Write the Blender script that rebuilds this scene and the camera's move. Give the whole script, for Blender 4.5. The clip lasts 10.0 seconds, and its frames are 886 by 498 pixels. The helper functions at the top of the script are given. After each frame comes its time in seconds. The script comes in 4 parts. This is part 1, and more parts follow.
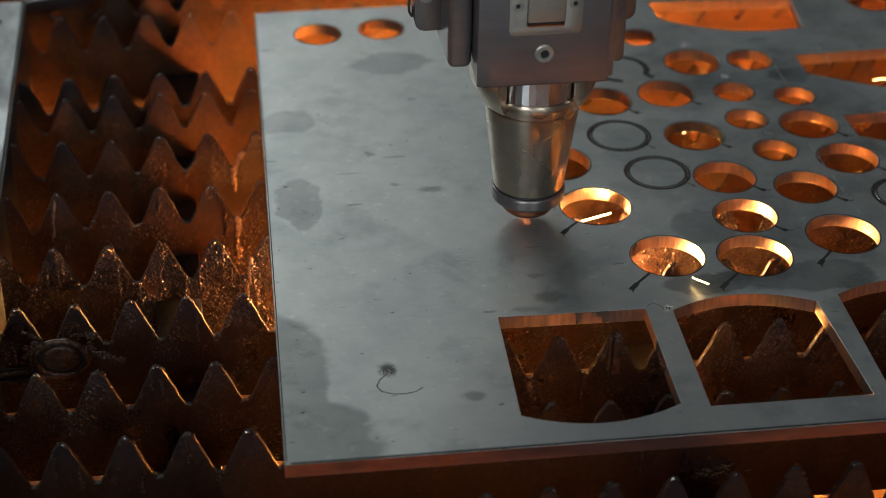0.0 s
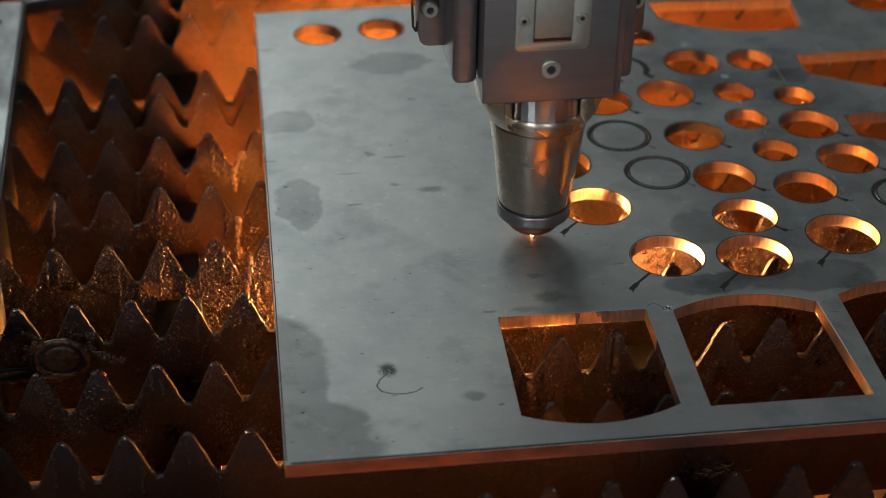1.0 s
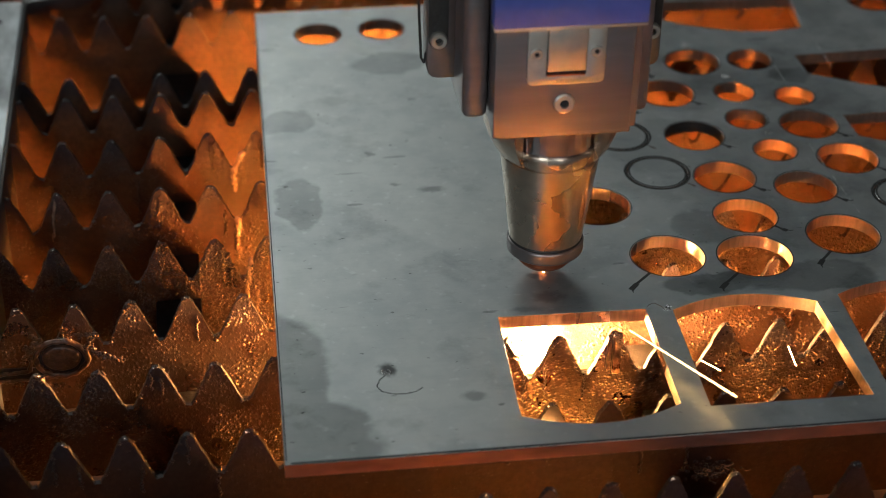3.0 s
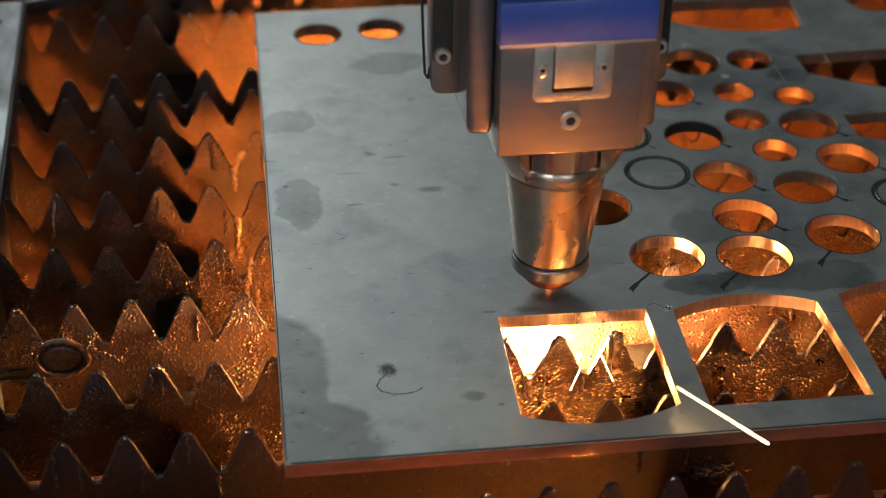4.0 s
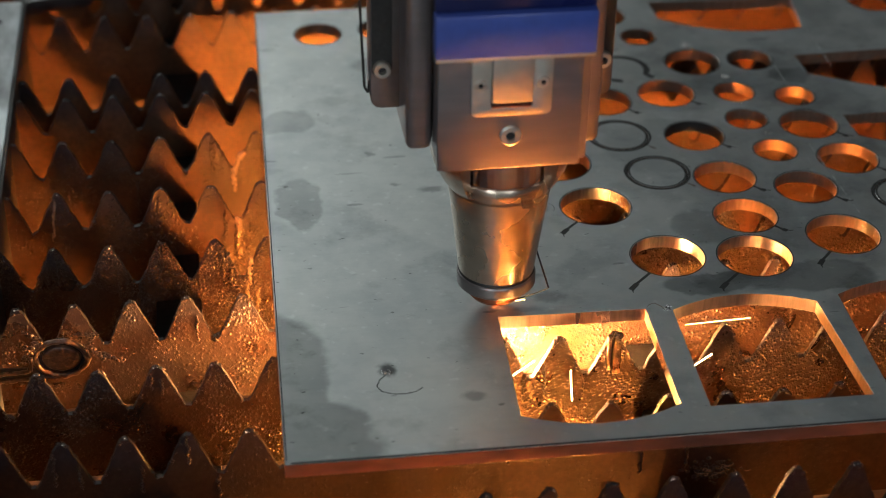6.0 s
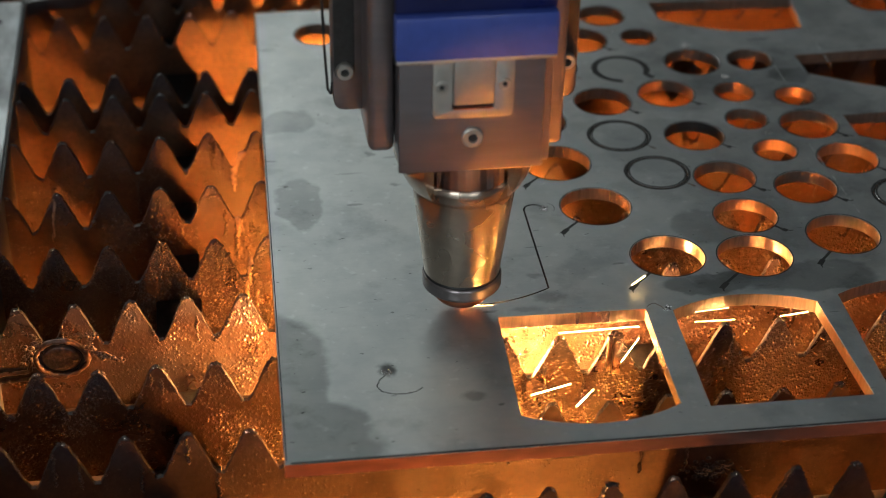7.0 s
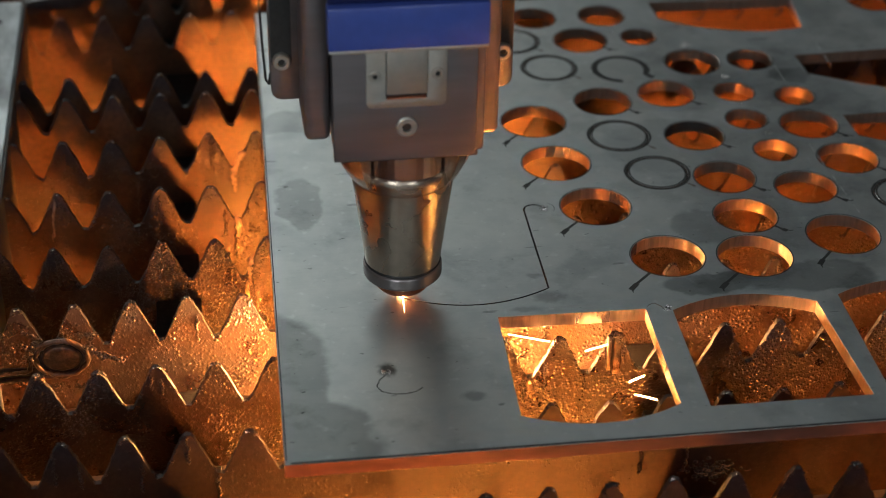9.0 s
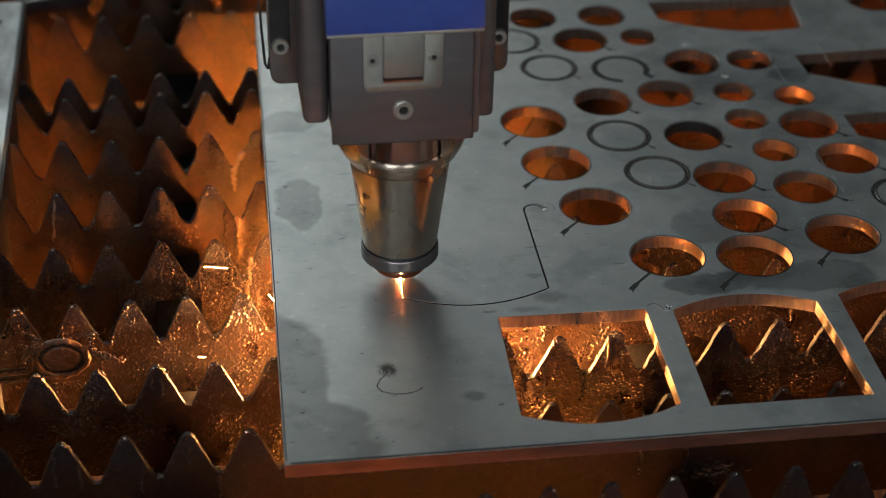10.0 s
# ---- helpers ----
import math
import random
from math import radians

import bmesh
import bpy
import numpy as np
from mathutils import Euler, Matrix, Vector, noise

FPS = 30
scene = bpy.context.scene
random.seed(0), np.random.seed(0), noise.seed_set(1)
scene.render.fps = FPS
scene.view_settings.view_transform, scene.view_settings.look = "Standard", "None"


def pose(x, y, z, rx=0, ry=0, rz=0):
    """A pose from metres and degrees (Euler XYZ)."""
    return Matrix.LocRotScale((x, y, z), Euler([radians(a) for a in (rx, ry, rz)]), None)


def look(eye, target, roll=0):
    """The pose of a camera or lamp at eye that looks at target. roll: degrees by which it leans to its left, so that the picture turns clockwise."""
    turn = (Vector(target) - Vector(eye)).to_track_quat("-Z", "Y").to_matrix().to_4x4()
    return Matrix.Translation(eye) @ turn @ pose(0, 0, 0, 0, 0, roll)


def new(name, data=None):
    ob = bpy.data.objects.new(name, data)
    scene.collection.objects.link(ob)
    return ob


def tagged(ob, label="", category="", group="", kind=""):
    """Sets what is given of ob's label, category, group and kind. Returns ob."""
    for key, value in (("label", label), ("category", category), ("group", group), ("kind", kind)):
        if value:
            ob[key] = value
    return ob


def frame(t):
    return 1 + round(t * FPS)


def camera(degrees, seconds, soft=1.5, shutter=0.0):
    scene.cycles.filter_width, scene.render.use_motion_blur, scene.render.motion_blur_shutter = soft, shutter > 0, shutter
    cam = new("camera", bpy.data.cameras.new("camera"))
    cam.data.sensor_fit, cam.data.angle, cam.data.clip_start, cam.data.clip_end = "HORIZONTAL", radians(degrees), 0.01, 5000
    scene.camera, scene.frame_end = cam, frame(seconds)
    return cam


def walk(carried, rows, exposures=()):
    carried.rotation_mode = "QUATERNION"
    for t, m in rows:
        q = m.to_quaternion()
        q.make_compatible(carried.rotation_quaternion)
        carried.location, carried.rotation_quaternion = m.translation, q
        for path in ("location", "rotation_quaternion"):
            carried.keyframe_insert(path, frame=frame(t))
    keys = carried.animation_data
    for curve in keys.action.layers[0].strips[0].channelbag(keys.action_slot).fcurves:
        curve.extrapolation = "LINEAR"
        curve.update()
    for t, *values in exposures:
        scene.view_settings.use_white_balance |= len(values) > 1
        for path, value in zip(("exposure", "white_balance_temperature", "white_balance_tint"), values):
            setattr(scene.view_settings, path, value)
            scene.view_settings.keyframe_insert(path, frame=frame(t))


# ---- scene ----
MM = 0.001

# ---- camera: stands still on a tripod beside the machine ----
cam = camera(28.49, 10.0, soft=0.85, shutter=0.0)
EYE = Vector((-0.0983, -0.6205, 0.4064))
VIEW = look(EYE, (0, 0, 0), 1.09)
walk(cam, [(0.0, VIEW), (10.0, VIEW)], [(0.0, 0.0), (10.0, 0.0)])
cam.data.dof.use_dof = True
cam.data.dof.focus_distance = 0.72
cam.data.dof.aperture_fstop = 9.0

# ---- light: dim workshop, unseen lamps added under the roof and at three sides ----
world = bpy.data.worlds.new("workshop_air")
scene.world = world
world.use_nodes = True
bg = world.node_tree.nodes["Background"]
bg.inputs["Color"].default_value = (0.75, 0.88, 1.0, 1)
bg.inputs["Strength"].default_value = 0.02


def area_lamp(name, place, target, sx, sy, power, colour):
    d = bpy.data.lights.new(name, "AREA")
    d.shape, d.size, d.size_y, d.energy, d.color = "RECTANGLE", sx, sy, power, colour
    ob = new(name, d)
    ob.matrix_world = look(place, target)
    return ob


# the walls have no windows; these area lamps are added as fill
area_lamp("fill_back", (-0.65, 2.9, 1.35), (0.0, 0.0, 0.0), 2.4, 1.1, 39, (0.92, 1.0, 0.97))
area_lamp("roof_light", (-0.5, 0.4, 2.1), (0.0, 0.0, 0.0), 2.0, 1.0, 3, (0.91, 0.99, 1.0))
area_lamp("fill_front", (-1.3, -2.7, 1.0), (0, 0, 0.1), 0.8, 1.5, 21, (0.90, 0.97, 1.0))
area_lamp("fill_side", (0.5, -2.8, 1.0), (0, 0, 0.1), 0.6, 1.5, 11, (0.90, 0.97, 1.0))


# ---- materials ----
def mat(name, colour, rough=0.5, metal=0.0, grain=0.15, scale=300.0, bump=0.15, bump_scale=900.0, stretch=(1, 1, 1),
        dark=None, patch=25.0, patch_amount=0.5, rough_var=0.1, dist=0.0004, spec=0.5):
    """Colour with two scales of variation, uneven gloss and fine relief; place in metres."""
    m = bpy.data.materials.new(name)
    m.use_nodes = True
    nt = m.node_tree
    n, l = nt.nodes, nt.links
    b = n["Principled BSDF"]
    geo = n.new("ShaderNodeTexCoord")
    mp = n.new("ShaderNodeMapping")
    mp.inputs["Scale"].default_value = stretch
    l.new(geo.outputs["Object"], mp.inputs["Vector"])
    info = n.new("ShaderNodeObjectInfo")
    add = n.new("ShaderNodeVectorMath")
    add.operation = "ADD"
    l.new(mp.outputs[0], add.inputs[0])
    l.new(info.outputs["Random"], add.inputs[1])
    fine = n.new("ShaderNodeTexNoise")
    fine.inputs["Scale"].default_value, fine.inputs["Detail"].default_value = scale, 5
    big = n.new("ShaderNodeTexNoise")
    big.inputs["Scale"].default_value, big.inputs["Detail"].default_value = patch, 4
    l.new(add.outputs[0], fine.inputs["Vector"])
    l.new(add.outputs[0], big.inputs["Vector"])
    ramp = n.new("ShaderNodeMapRange")
    ramp.inputs["From Min"].default_value, ramp.inputs["From Max"].default_value = 0.4, 0.62
    ramp.inputs["To Max"].default_value = patch_amount
    l.new(big.outputs["Fac"], ramp.inputs["Value"])
    mix = n.new("ShaderNodeMix")
    mix.data_type = "RGBA"
    mix.inputs["A"].default_value = (*colour, 1)
    mix.inputs["B"].default_value = (*(dark or [c * 0.55 for c in colour]), 1)
    l.new(ramp.outputs[0], mix.inputs["Factor"])
    val = n.new("ShaderNodeMapRange")
    val.inputs["From Min"].default_value, val.inputs["From Max"].default_value = 0.3, 0.7
    val.inputs["To Min"].default_value, val.inputs["To Max"].default_value = 1 - grain, 1 + grain
    l.new(fine.outputs["Fac"], val.inputs["Value"])
    mul = n.new("ShaderNodeVectorMath")
    mul.operation = "SCALE"
    l.new(mix.outputs["Result"], mul.inputs[0])
    l.new(val.outputs[0], mul.inputs["Scale"])
    l.new(mul.outputs[0], b.inputs["Base Color"])
    rv = n.new("ShaderNodeMapRange")
    rv.inputs["From Min"].default_value, rv.inputs["From Max"].default_value = 0.3, 0.7
    rv.inputs["To Min"].default_value, rv.inputs["To Max"].default_value = max(rough - rough_var, 0.03), min(rough + rough_var, 1)
    l.new(big.outputs["Fac"], rv.inputs["Value"])
    l.new(rv.outputs[0], b.inputs["Roughness"])
    b.inputs["Metallic"].default_value = metal
    b.inputs["Specular IOR Level"].default_value = spec
    if bump:
        bn = n.new("ShaderNodeTexNoise")
        bn.inputs["Scale"].default_value, bn.inputs["Detail"].default_value = bump_scale, 4
        l.new(add.outputs[0], bn.inputs["Vector"])
        bp = n.new("ShaderNodeBump")
        bp.inputs["Strength"].default_value, bp.inputs["Distance"].default_value = bump, dist
        l.new(bn.outputs["Fac"], bp.inputs["Height"])
        l.new(bp.outputs[0], b.inputs["Normal"])
    return m


def slat_mat(name, colour, dark, beads, rough=0.42, rust=(0.075, 0.030, 0.014), thin_end=1.0):
    """Scorched steel: mottled brown, burnt violet tips, sparse frozen droplets of two sizes that stand out of the face."""
    m = bpy.data.materials.new(name)
    m.use_nodes = True
    n, l = m.node_tree.nodes, m.node_tree.links
    b = n["Principled BSDF"]
    co = n.new("ShaderNodeTexCoord").outputs["Object"]
    info = n.new("ShaderNodeObjectInfo")
    add = n.new("ShaderNodeVectorMath")
    add.operation = "ADD"
    l.new(co, add.inputs[0])
    l.new(info.outputs["Random"], add.inputs[1])
    at = add.outputs[0]

    def noise_at(scale, detail=4, stretch=None):
        q = n.new("ShaderNodeTexNoise")
        q.inputs["Scale"].default_value, q.inputs["Detail"].default_value = scale, detail
        v = at
        if stretch:
            mp = n.new("ShaderNodeMapping")
            mp.inputs["Scale"].default_value = stretch
            l.new(at, mp.inputs["Vector"])
            v = mp.outputs[0]
        l.new(v, q.inputs["Vector"])
        return q.outputs["Fac"]

    def ranged(v, a, c, lo, hi):
        q = n.new("ShaderNodeMapRange")
        q.interpolation_type = "SMOOTHSTEP"
        for k, x in zip(("From Min", "From Max", "To Min", "To Max"), (a, c, lo, hi)):
            q.inputs[k].default_value = x
        l.new(v, q.inputs["Value"])
        return q.outputs[0]

    def calc(op, a, c):
        q = n.new("ShaderNodeMath")
        q.operation = op
        for k, v in enumerate((a, c)):
            if isinstance(v, (int, float)):
                q.inputs[k].default_value = v
            else:
                l.new(v, q.inputs[k])
        return q.outputs[0]

    def mixed(fac, a, c):
        q = n.new("ShaderNodeMix")
        q.data_type = "RGBA"
        l.new(fac, q.inputs["Factor"])
        for k, v in (("A", a), ("B", c)):
            if isinstance(v, tuple):
                q.inputs[k].default_value = (*v, 1)
            else:
                l.new(v, q.inputs[k])
        return q.outputs["Result"]

    def drops(scale, share):
        """Round drops in some of the cells of a cell pattern."""
        q = n.new("ShaderNodeTexVoronoi")
        q.inputs["Scale"].default_value = scale
        l.new(at, q.inputs["Vector"])
        sep = n.new("ShaderNodeSeparateColor")
        l.new(q.outputs["Color"], sep.inputs["Color"])
        some = ranged(sep.outputs[0], share, share + 0.02, 1.0, 0.0)
        size = ranged(sep.outputs[1], 0.0, 1.0, 0.35, 1.0)
        dome = ranged(q.outputs["Distance"], 0.0, 0.62, 1.0, 0.0)
        return calc("MULTIPLY", calc("MULTIPLY", dome, some), size)

    where = ranged(noise_at(48, 4), 0.42, 0.60, max(beads - 0.7, 0.0), min(beads + 0.25, 1.0))
    place = n.new("ShaderNodeSeparateXYZ")
    l.new(co, place.inputs[0])
    where = calc("MULTIPLY", where, ranged(place.outputs["X"], -0.090, -0.030, thin_end, 1.0))
    crust = calc("MULTIPLY", calc("ADD", calc("MULTIPLY", drops(620, 0.35 + 0.6 * beads), 1.0), calc("MULTIPLY", drops(1400, 0.7), 0.4)), where)
    base = mixed(ranged(noise_at(26, 5), 0.36, 0.66, 0.0, 1.0), colour, dark)
    base = mixed(ranged(noise_at(60, 5, (1, 1, 0.3)), 0.55, 0.72, 0.0, 0.55), base, rust)
    tip = ranged(calc("ADD", place.outputs["Z"], calc("MULTIPLY", calc("SUBTRACT", noise_at(90, 4), 0.5), 0.012)), -0.022, -0.0095, 0.0, 0.85)
    base = mixed(tip, base, (0.021, 0.0155, 0.019))
    tone = n.new("ShaderNodeVectorMath")
    tone.operation = "SCALE"
    l.new(base, tone.inputs[0])
    l.new(ranged(noise_at(420, 5), 0.3, 0.7, 0.72, 1.28), tone.inputs["Scale"])
    l.new(tone.outputs[0], b.inputs["Base Color"])
    l.new(calc("SUBTRACT", ranged(noise_at(70, 4), 0.3, 0.7, rough - 0.1, rough + 0.12), calc("MULTIPLY", crust, 0.06)), b.inputs["Roughness"])
    b.inputs["Metallic"].default_value = 0.2
    b.inputs["Specular IOR Level"].default_value = 0.5
    fine = n.new("ShaderNodeBump")
    fine.inputs["Strength"].default_value, fine.inputs["Distance"].default_value = 0.3, 0.0003
    l.new(noise_at(600, 4), fine.inputs["Height"])
    over = n.new("ShaderNodeBump")
    over.inputs["Strength"].default_value, over.inputs["Distance"].default_value = 1.0, 0.00085
    l.new(crust, over.inputs["Height"])
    l.new(fine.outputs[0], over.inputs["Normal"])
    l.new(over.outputs[0], b.inputs["Normal"])
    return m


def glow_mat(name, colour, strength):
    m = bpy.data.materials.new(name)
    m.use_nodes = True
    b = m.node_tree.nodes["Principled BSDF"]
    b.inputs["Base Color"].default_value = (0.02, 0.01, 0.0, 1)
    b.inputs["Emission Color"].default_value = (*colour, 1)
    b.inputs["Emission Strength"].default_value = strength
    return m


M_EDGE = mat("oxidised_sheet_edge", (0.30, 0.125, 0.078), 0.42, 0.6, 0.3, 160, 0.3, 500, stretch=(0.3, 1, 1), dark=(0.095, 0.055, 0.052), patch=22, patch_amount=0.9)
M_CUT = mat("cut_edge_steel", (0.35, 0.255, 0.205), 0.33, 0.75, 0.22, 700, 0.35, 900, stretch=(1, 1, 0.12))
M_SLAT = slat_mat("scorched_slat_steel", (0.046, 0.0190, 0.0088), (0.021, 0.0108, 0.0064), 0.5)
M_BEAM = slat_mat("scorched_beam_steel", (0.029, 0.016, 0.011), (0.018, 0.0115, 0.009), 0.03, rust=(0.042, 0.018, 0.010))
M_CLEAN = slat_mat("browned_slat_steel", (0.074, 0.034, 0.0165), (0.037, 0.0185, 0.0100), 0.05)
M_GRAIN = slat_mat("slag_crusted_slat_steel", (0.040, 0.0172, 0.0086), (0.017, 0.0092, 0.0060), 1.0, 0.36)
M_PATCHY = slat_mat("patchy_crusted_slat_steel", (0.036, 0.0148, 0.0072), (0.015, 0.0078, 0.0052), 1.0, 0.36, thin_end=0.6)
M_BURNT = mat("burnt_tooth_edge", (0.012, 0.0095, 0.0095), 0.62, 0.0, 0.5, 500, 0.8, 500, dark=(0.007, 0.006, 0.006), patch=90, patch_amount=0.8, spec=0.3)
M_DRIP = mat("bright_slag_run", (0.26, 0.19, 0.14), 0.3, 0.4, 0.4, 500, 0.6, 900)
M_SLAG = mat("slag", (0.034, 0.017, 0.010), 0.38, 0.15, 0.4, 500, 0.4, 900, spec=0.5)
M_RUSTY = mat("rusted_scrap_crust", (0.064, 0.031, 0.018), 0.36, 0.15, 0.7, 420, 1.0, 520, dark=(0.024, 0.014, 0.010), patch=110, patch_amount=0.8, dist=0.0007)
# near-black, for the blocks that stand in for dark hollows between slats
M_SHADE_BLOCK = mat("near_black_block", (0.008, 0.007, 0.007), 0.9, 0.0, 0.4, 400, 0.5, 500, spec=0.1)
M_BAR = mat("galvanised_bar", (0.50, 0.53, 0.54), 0.5, 0.5, 0.35, 90, 0.5, 160, stretch=(1, 0.35, 1), dark=(0.17, 0.17, 0.17), patch=60, patch_amount=0.85)
M_BODY = mat("satin_steel", (0.225, 0.202, 0.207), 0.34, 0.6, 0.08, 250, 0.03, 900, stretch=(0.15, 1, 1), patch=24, patch_amount=0.3, rough_var=0.05)
M_ARM = mat("grey_steel", (0.29, 0.26, 0.26), 0.36, 0.85, 0.06, 250, 0.06, 900)
M_DARK = mat("dark_steel", (0.16, 0.14, 0.13), 0.4, 0.8, 0.1, 250, 0.08, 900)
M_CONE = mat("burnished_brass_steel", (0.58, 0.48, 0.385), 0.27, 1.0, 0.08, 200, 0.03, 500, dark=(0.38, 0.31, 0.25), patch=30, patch_amount=0.45, rough_var=0.03)
M_CHROME = mat("chrome", (0.86, 0.84, 0.87), 0.13, 1.0, 0.03, 200, 0.0)
M_LIGHT = mat("pale_steel", (0.55, 0.53, 0.48), 0.38, 0.8, 0.06, 300, 0.05, 900)
M_BLUE = mat("blue_paint", (0.06, 0.11, 0.47), 0.3, 0.0, 0.05, 300, 0.03, 600)
M_NAVY = mat("dark_blue", (0.01, 0.015, 0.09), 0.35, 0.0, 0.05, 300, 0.03, 600)
M_COPPER = mat("copper_nozzle", (0.55, 0.20, 0.11), 0.3, 1.0, 0.1, 300, 0.05, 600)
M_RUBBER = mat("black_rubber", (0.015, 0.014, 0.014), 0.6)
M_TRAY = mat("scrap_tray_steel", (0.12, 0.09, 0.07), 0.5, 0.4, 0.3, 120, 0.5, 200)
M_WALL = mat("workshop_wall_paint", (0.30, 0.31, 0.32), 0.8, 0.0, 0.05, 10, 0.1, 60)
M_FLOOR = mat("workshop_concrete", (0.20, 0.20, 0.19), 0.7, 0.0, 0.2, 10, 0.2, 60)
M_POOL = glow_mat("burning_spark_pool", (1.0, 0.285, 0.042), 2600.0)
M_JET = glow_mat("burning_metal_jet", (1.0, 0.45, 0.14), 14500.0)
M_SPARK = glow_mat("flying_spark", (1.0, 0.62, 0.24), 12.0)
# sparks below the sheet, overbright as added light for the slats
M_FILL_SPARK = glow_mat("fill_spark", (1.0, 0.5, 0.15), 500.0)
M_FLAME = glow_mat("cutting_flame", (1.0, 0.55, 0.2), 30.0)


# stains on the sheet: x, y, half width, half depth in millimetres, strength
# front-left pair: real water stain, deepened to paint that corner's dimness
STAINS = [(2, 50, 7, 3, 0.45), (38, -41, 8, 5, 0.4), (35, -25, 4, 2, 0.3), (27, -49, 8, 2.5, 0.3), (-3, -103, 6, 3.5, 0.4), (-58, 45, 10, 22, 0.35), (-1, 177, 20, 12, 0.3),
          (-58, 121, 14, 13, 0.3), (-78, -124, 36, 30, 0.48), (-79, -86, 23, 48, 0.46), (-22, 85, 3.5, 2, 0.4), (4, 137, 2.5, 2, 0.4), (-14, 56, 2.5, 2, 0.4),
          (108, -40, 20, 9, 0.4), (116, 4, 14, 16, 0.3), (6, -109, 1.2, 1.2, 0.5), (-34, -82.5, 4.2, 5.5, 0.85), (198, 140, 10, 10, 0.4), (118, 75, 30, 26, 0.16), (160, 30, 45, 60, 0.14),
          (150, -40, 30, 12, 0.35), (130, 140, 50, 30, 0.18), (200, 110, 30, 60, 0.14), (47, 28, 7, 5, 0.2)]


def sheet_mat():
    """Mill-finish steel: cloudy grey, oil stains with soft uneven rims, rolling lines and scratches."""
    m = bpy.data.materials.new("mill_steel")
    m.use_nodes = True
    n, l = m.node_tree.nodes, m.node_tree.links
    b = n["Principled BSDF"]
    co = n.new("ShaderNodeTexCoord").outputs["Object"]

    def math_node(op, a, c=None, clamp=False):
        q = n.new("ShaderNodeMath")
        q.operation, q.use_clamp = op, clamp
        for i, v in enumerate((a, c)):
            if v is None:
                continue
            if isinstance(v, (int, float)):
                q.inputs[i].default_value = v
            else:
                l.new(v, q.inputs[i])
        return q.outputs[0]

    def tex(scale, detail, stretch=(1, 1, 1), turn=0.0, rough=0.5):
        mp = n.new("ShaderNodeMapping")
        mp.inputs["Scale"].default_value, mp.inputs["Rotation"].default_value = stretch, (0, 0, radians(turn))
        l.new(co, mp.inputs["Vector"])
        t = n.new("ShaderNodeTexNoise")
        t.inputs["Scale"].default_value, t.inputs["Detail"].default_value, t.inputs["Roughness"].default_value = scale, detail, rough
        l.new(mp.outputs[0], t.inputs["Vector"])
        return t

    def ranged(v, a, c, lo, hi):
        q = n.new("ShaderNodeMapRange")
        q.interpolation_type = "SMOOTHSTEP"
        for k, x in zip(("From Min", "From Max", "To Min", "To Max"), (a, c, lo, hi)):
            q.inputs[k].default_value = x
        l.new(v, q.inputs["Value"])
        return q.outputs[0]

    warp = tex(60, 4)
    off = n.new("ShaderNodeVectorMath")
    off.operation = "MULTIPLY_ADD"
    l.new(warp.outputs["Color"], off.inputs[0])
    off.inputs[1].default_value = (0.016, 0.016, 0)
    l.new(co, off.inputs[2])
    fine_warp = tex(260, 4)
    off_small = n.new("ShaderNodeVectorMath")
    off_small.operation = "MULTIPLY_ADD"
    l.new(fine_warp.outputs["Color"], off_small.inputs[0])
    off_small.inputs[1].default_value = (0.005, 0.005, 0)
    l.new(co, off_small.inputs[2])
    total = None
    for x, y, rx, ry, k in STAINS:
        small = rx < 9
        mp = n.new("ShaderNodeMapping")
        mp.vector_type = "TEXTURE"
        d = 2.5 if small else 8.0
        mp.inputs["Location"].default_value = ((x + d) * MM, (y + d) * MM, 0)
        mp.inputs["Scale"].default_value = (rx * MM, ry * MM, 1)
        l.new(off_small.outputs[0] if small else off.outputs[0], mp.inputs["Vector"])
        ln = n.new("ShaderNodeVectorMath")
        ln.operation = "LENGTH"
        l.new(mp.outputs[0], ln.inputs[0])
        v = ranged(ln.outputs["Value"], 0.35 if small else 0.90, 1.15 if small else 1.10, k, 0.0)
        total = v if total is None else math_node("MAXIMUM", total, v)
    cloud = ranged(tex(11, 5).outputs["Fac"], 0.35, 0.65, 0.0, 1.0)
    mottle = ranged(tex(75, 5, rough=0.6).outputs["Fac"], 0.35, 0.68, 0.0, 1.0)
    lines = ranged(tex(700, 3, (0.03, 1, 1), 1.0).outputs["Fac"], 0.3, 0.7, 0.99, 1.01)
    pits = ranged(tex(330, 2, (0.6, 1, 1)).outputs["Fac"], 0.70, 0.76, 0.0, 0.5)
    scratch = ranged(tex(230, 1, (0.14, 1, 1), 20.0).outputs["Fac"], 0.735, 0.76, 0.0, 0.35)
    mix = n.new("ShaderNodeMix")
    mix.data_type = "RGBA"
    mix.inputs["A"].default_value, mix.inputs["B"].default_value = (0.50, 0.514, 0.50, 1), (0.395, 0.42, 0.425, 1)
    l.new(math_node("ADD", math_node("MULTIPLY", cloud, 0.6), math_node("MULTIPLY", mottle, 0.4)), mix.inputs["Factor"])
    fleck = ranged(tex(210, 3, (0.9, 1, 1), 35.0).outputs["Fac"], 0.60, 0.74, 0.0, 0.15)
    smear = ranged(tex(28, 6, (0.85, 1, 1), 12.0, 0.65).outputs["Fac"], 0.52, 0.66, 0.0, 0.18)
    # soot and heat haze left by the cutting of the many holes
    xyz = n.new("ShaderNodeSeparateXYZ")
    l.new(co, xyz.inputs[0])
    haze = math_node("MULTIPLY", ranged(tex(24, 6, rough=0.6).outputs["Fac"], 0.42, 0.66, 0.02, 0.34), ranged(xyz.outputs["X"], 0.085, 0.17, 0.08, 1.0))
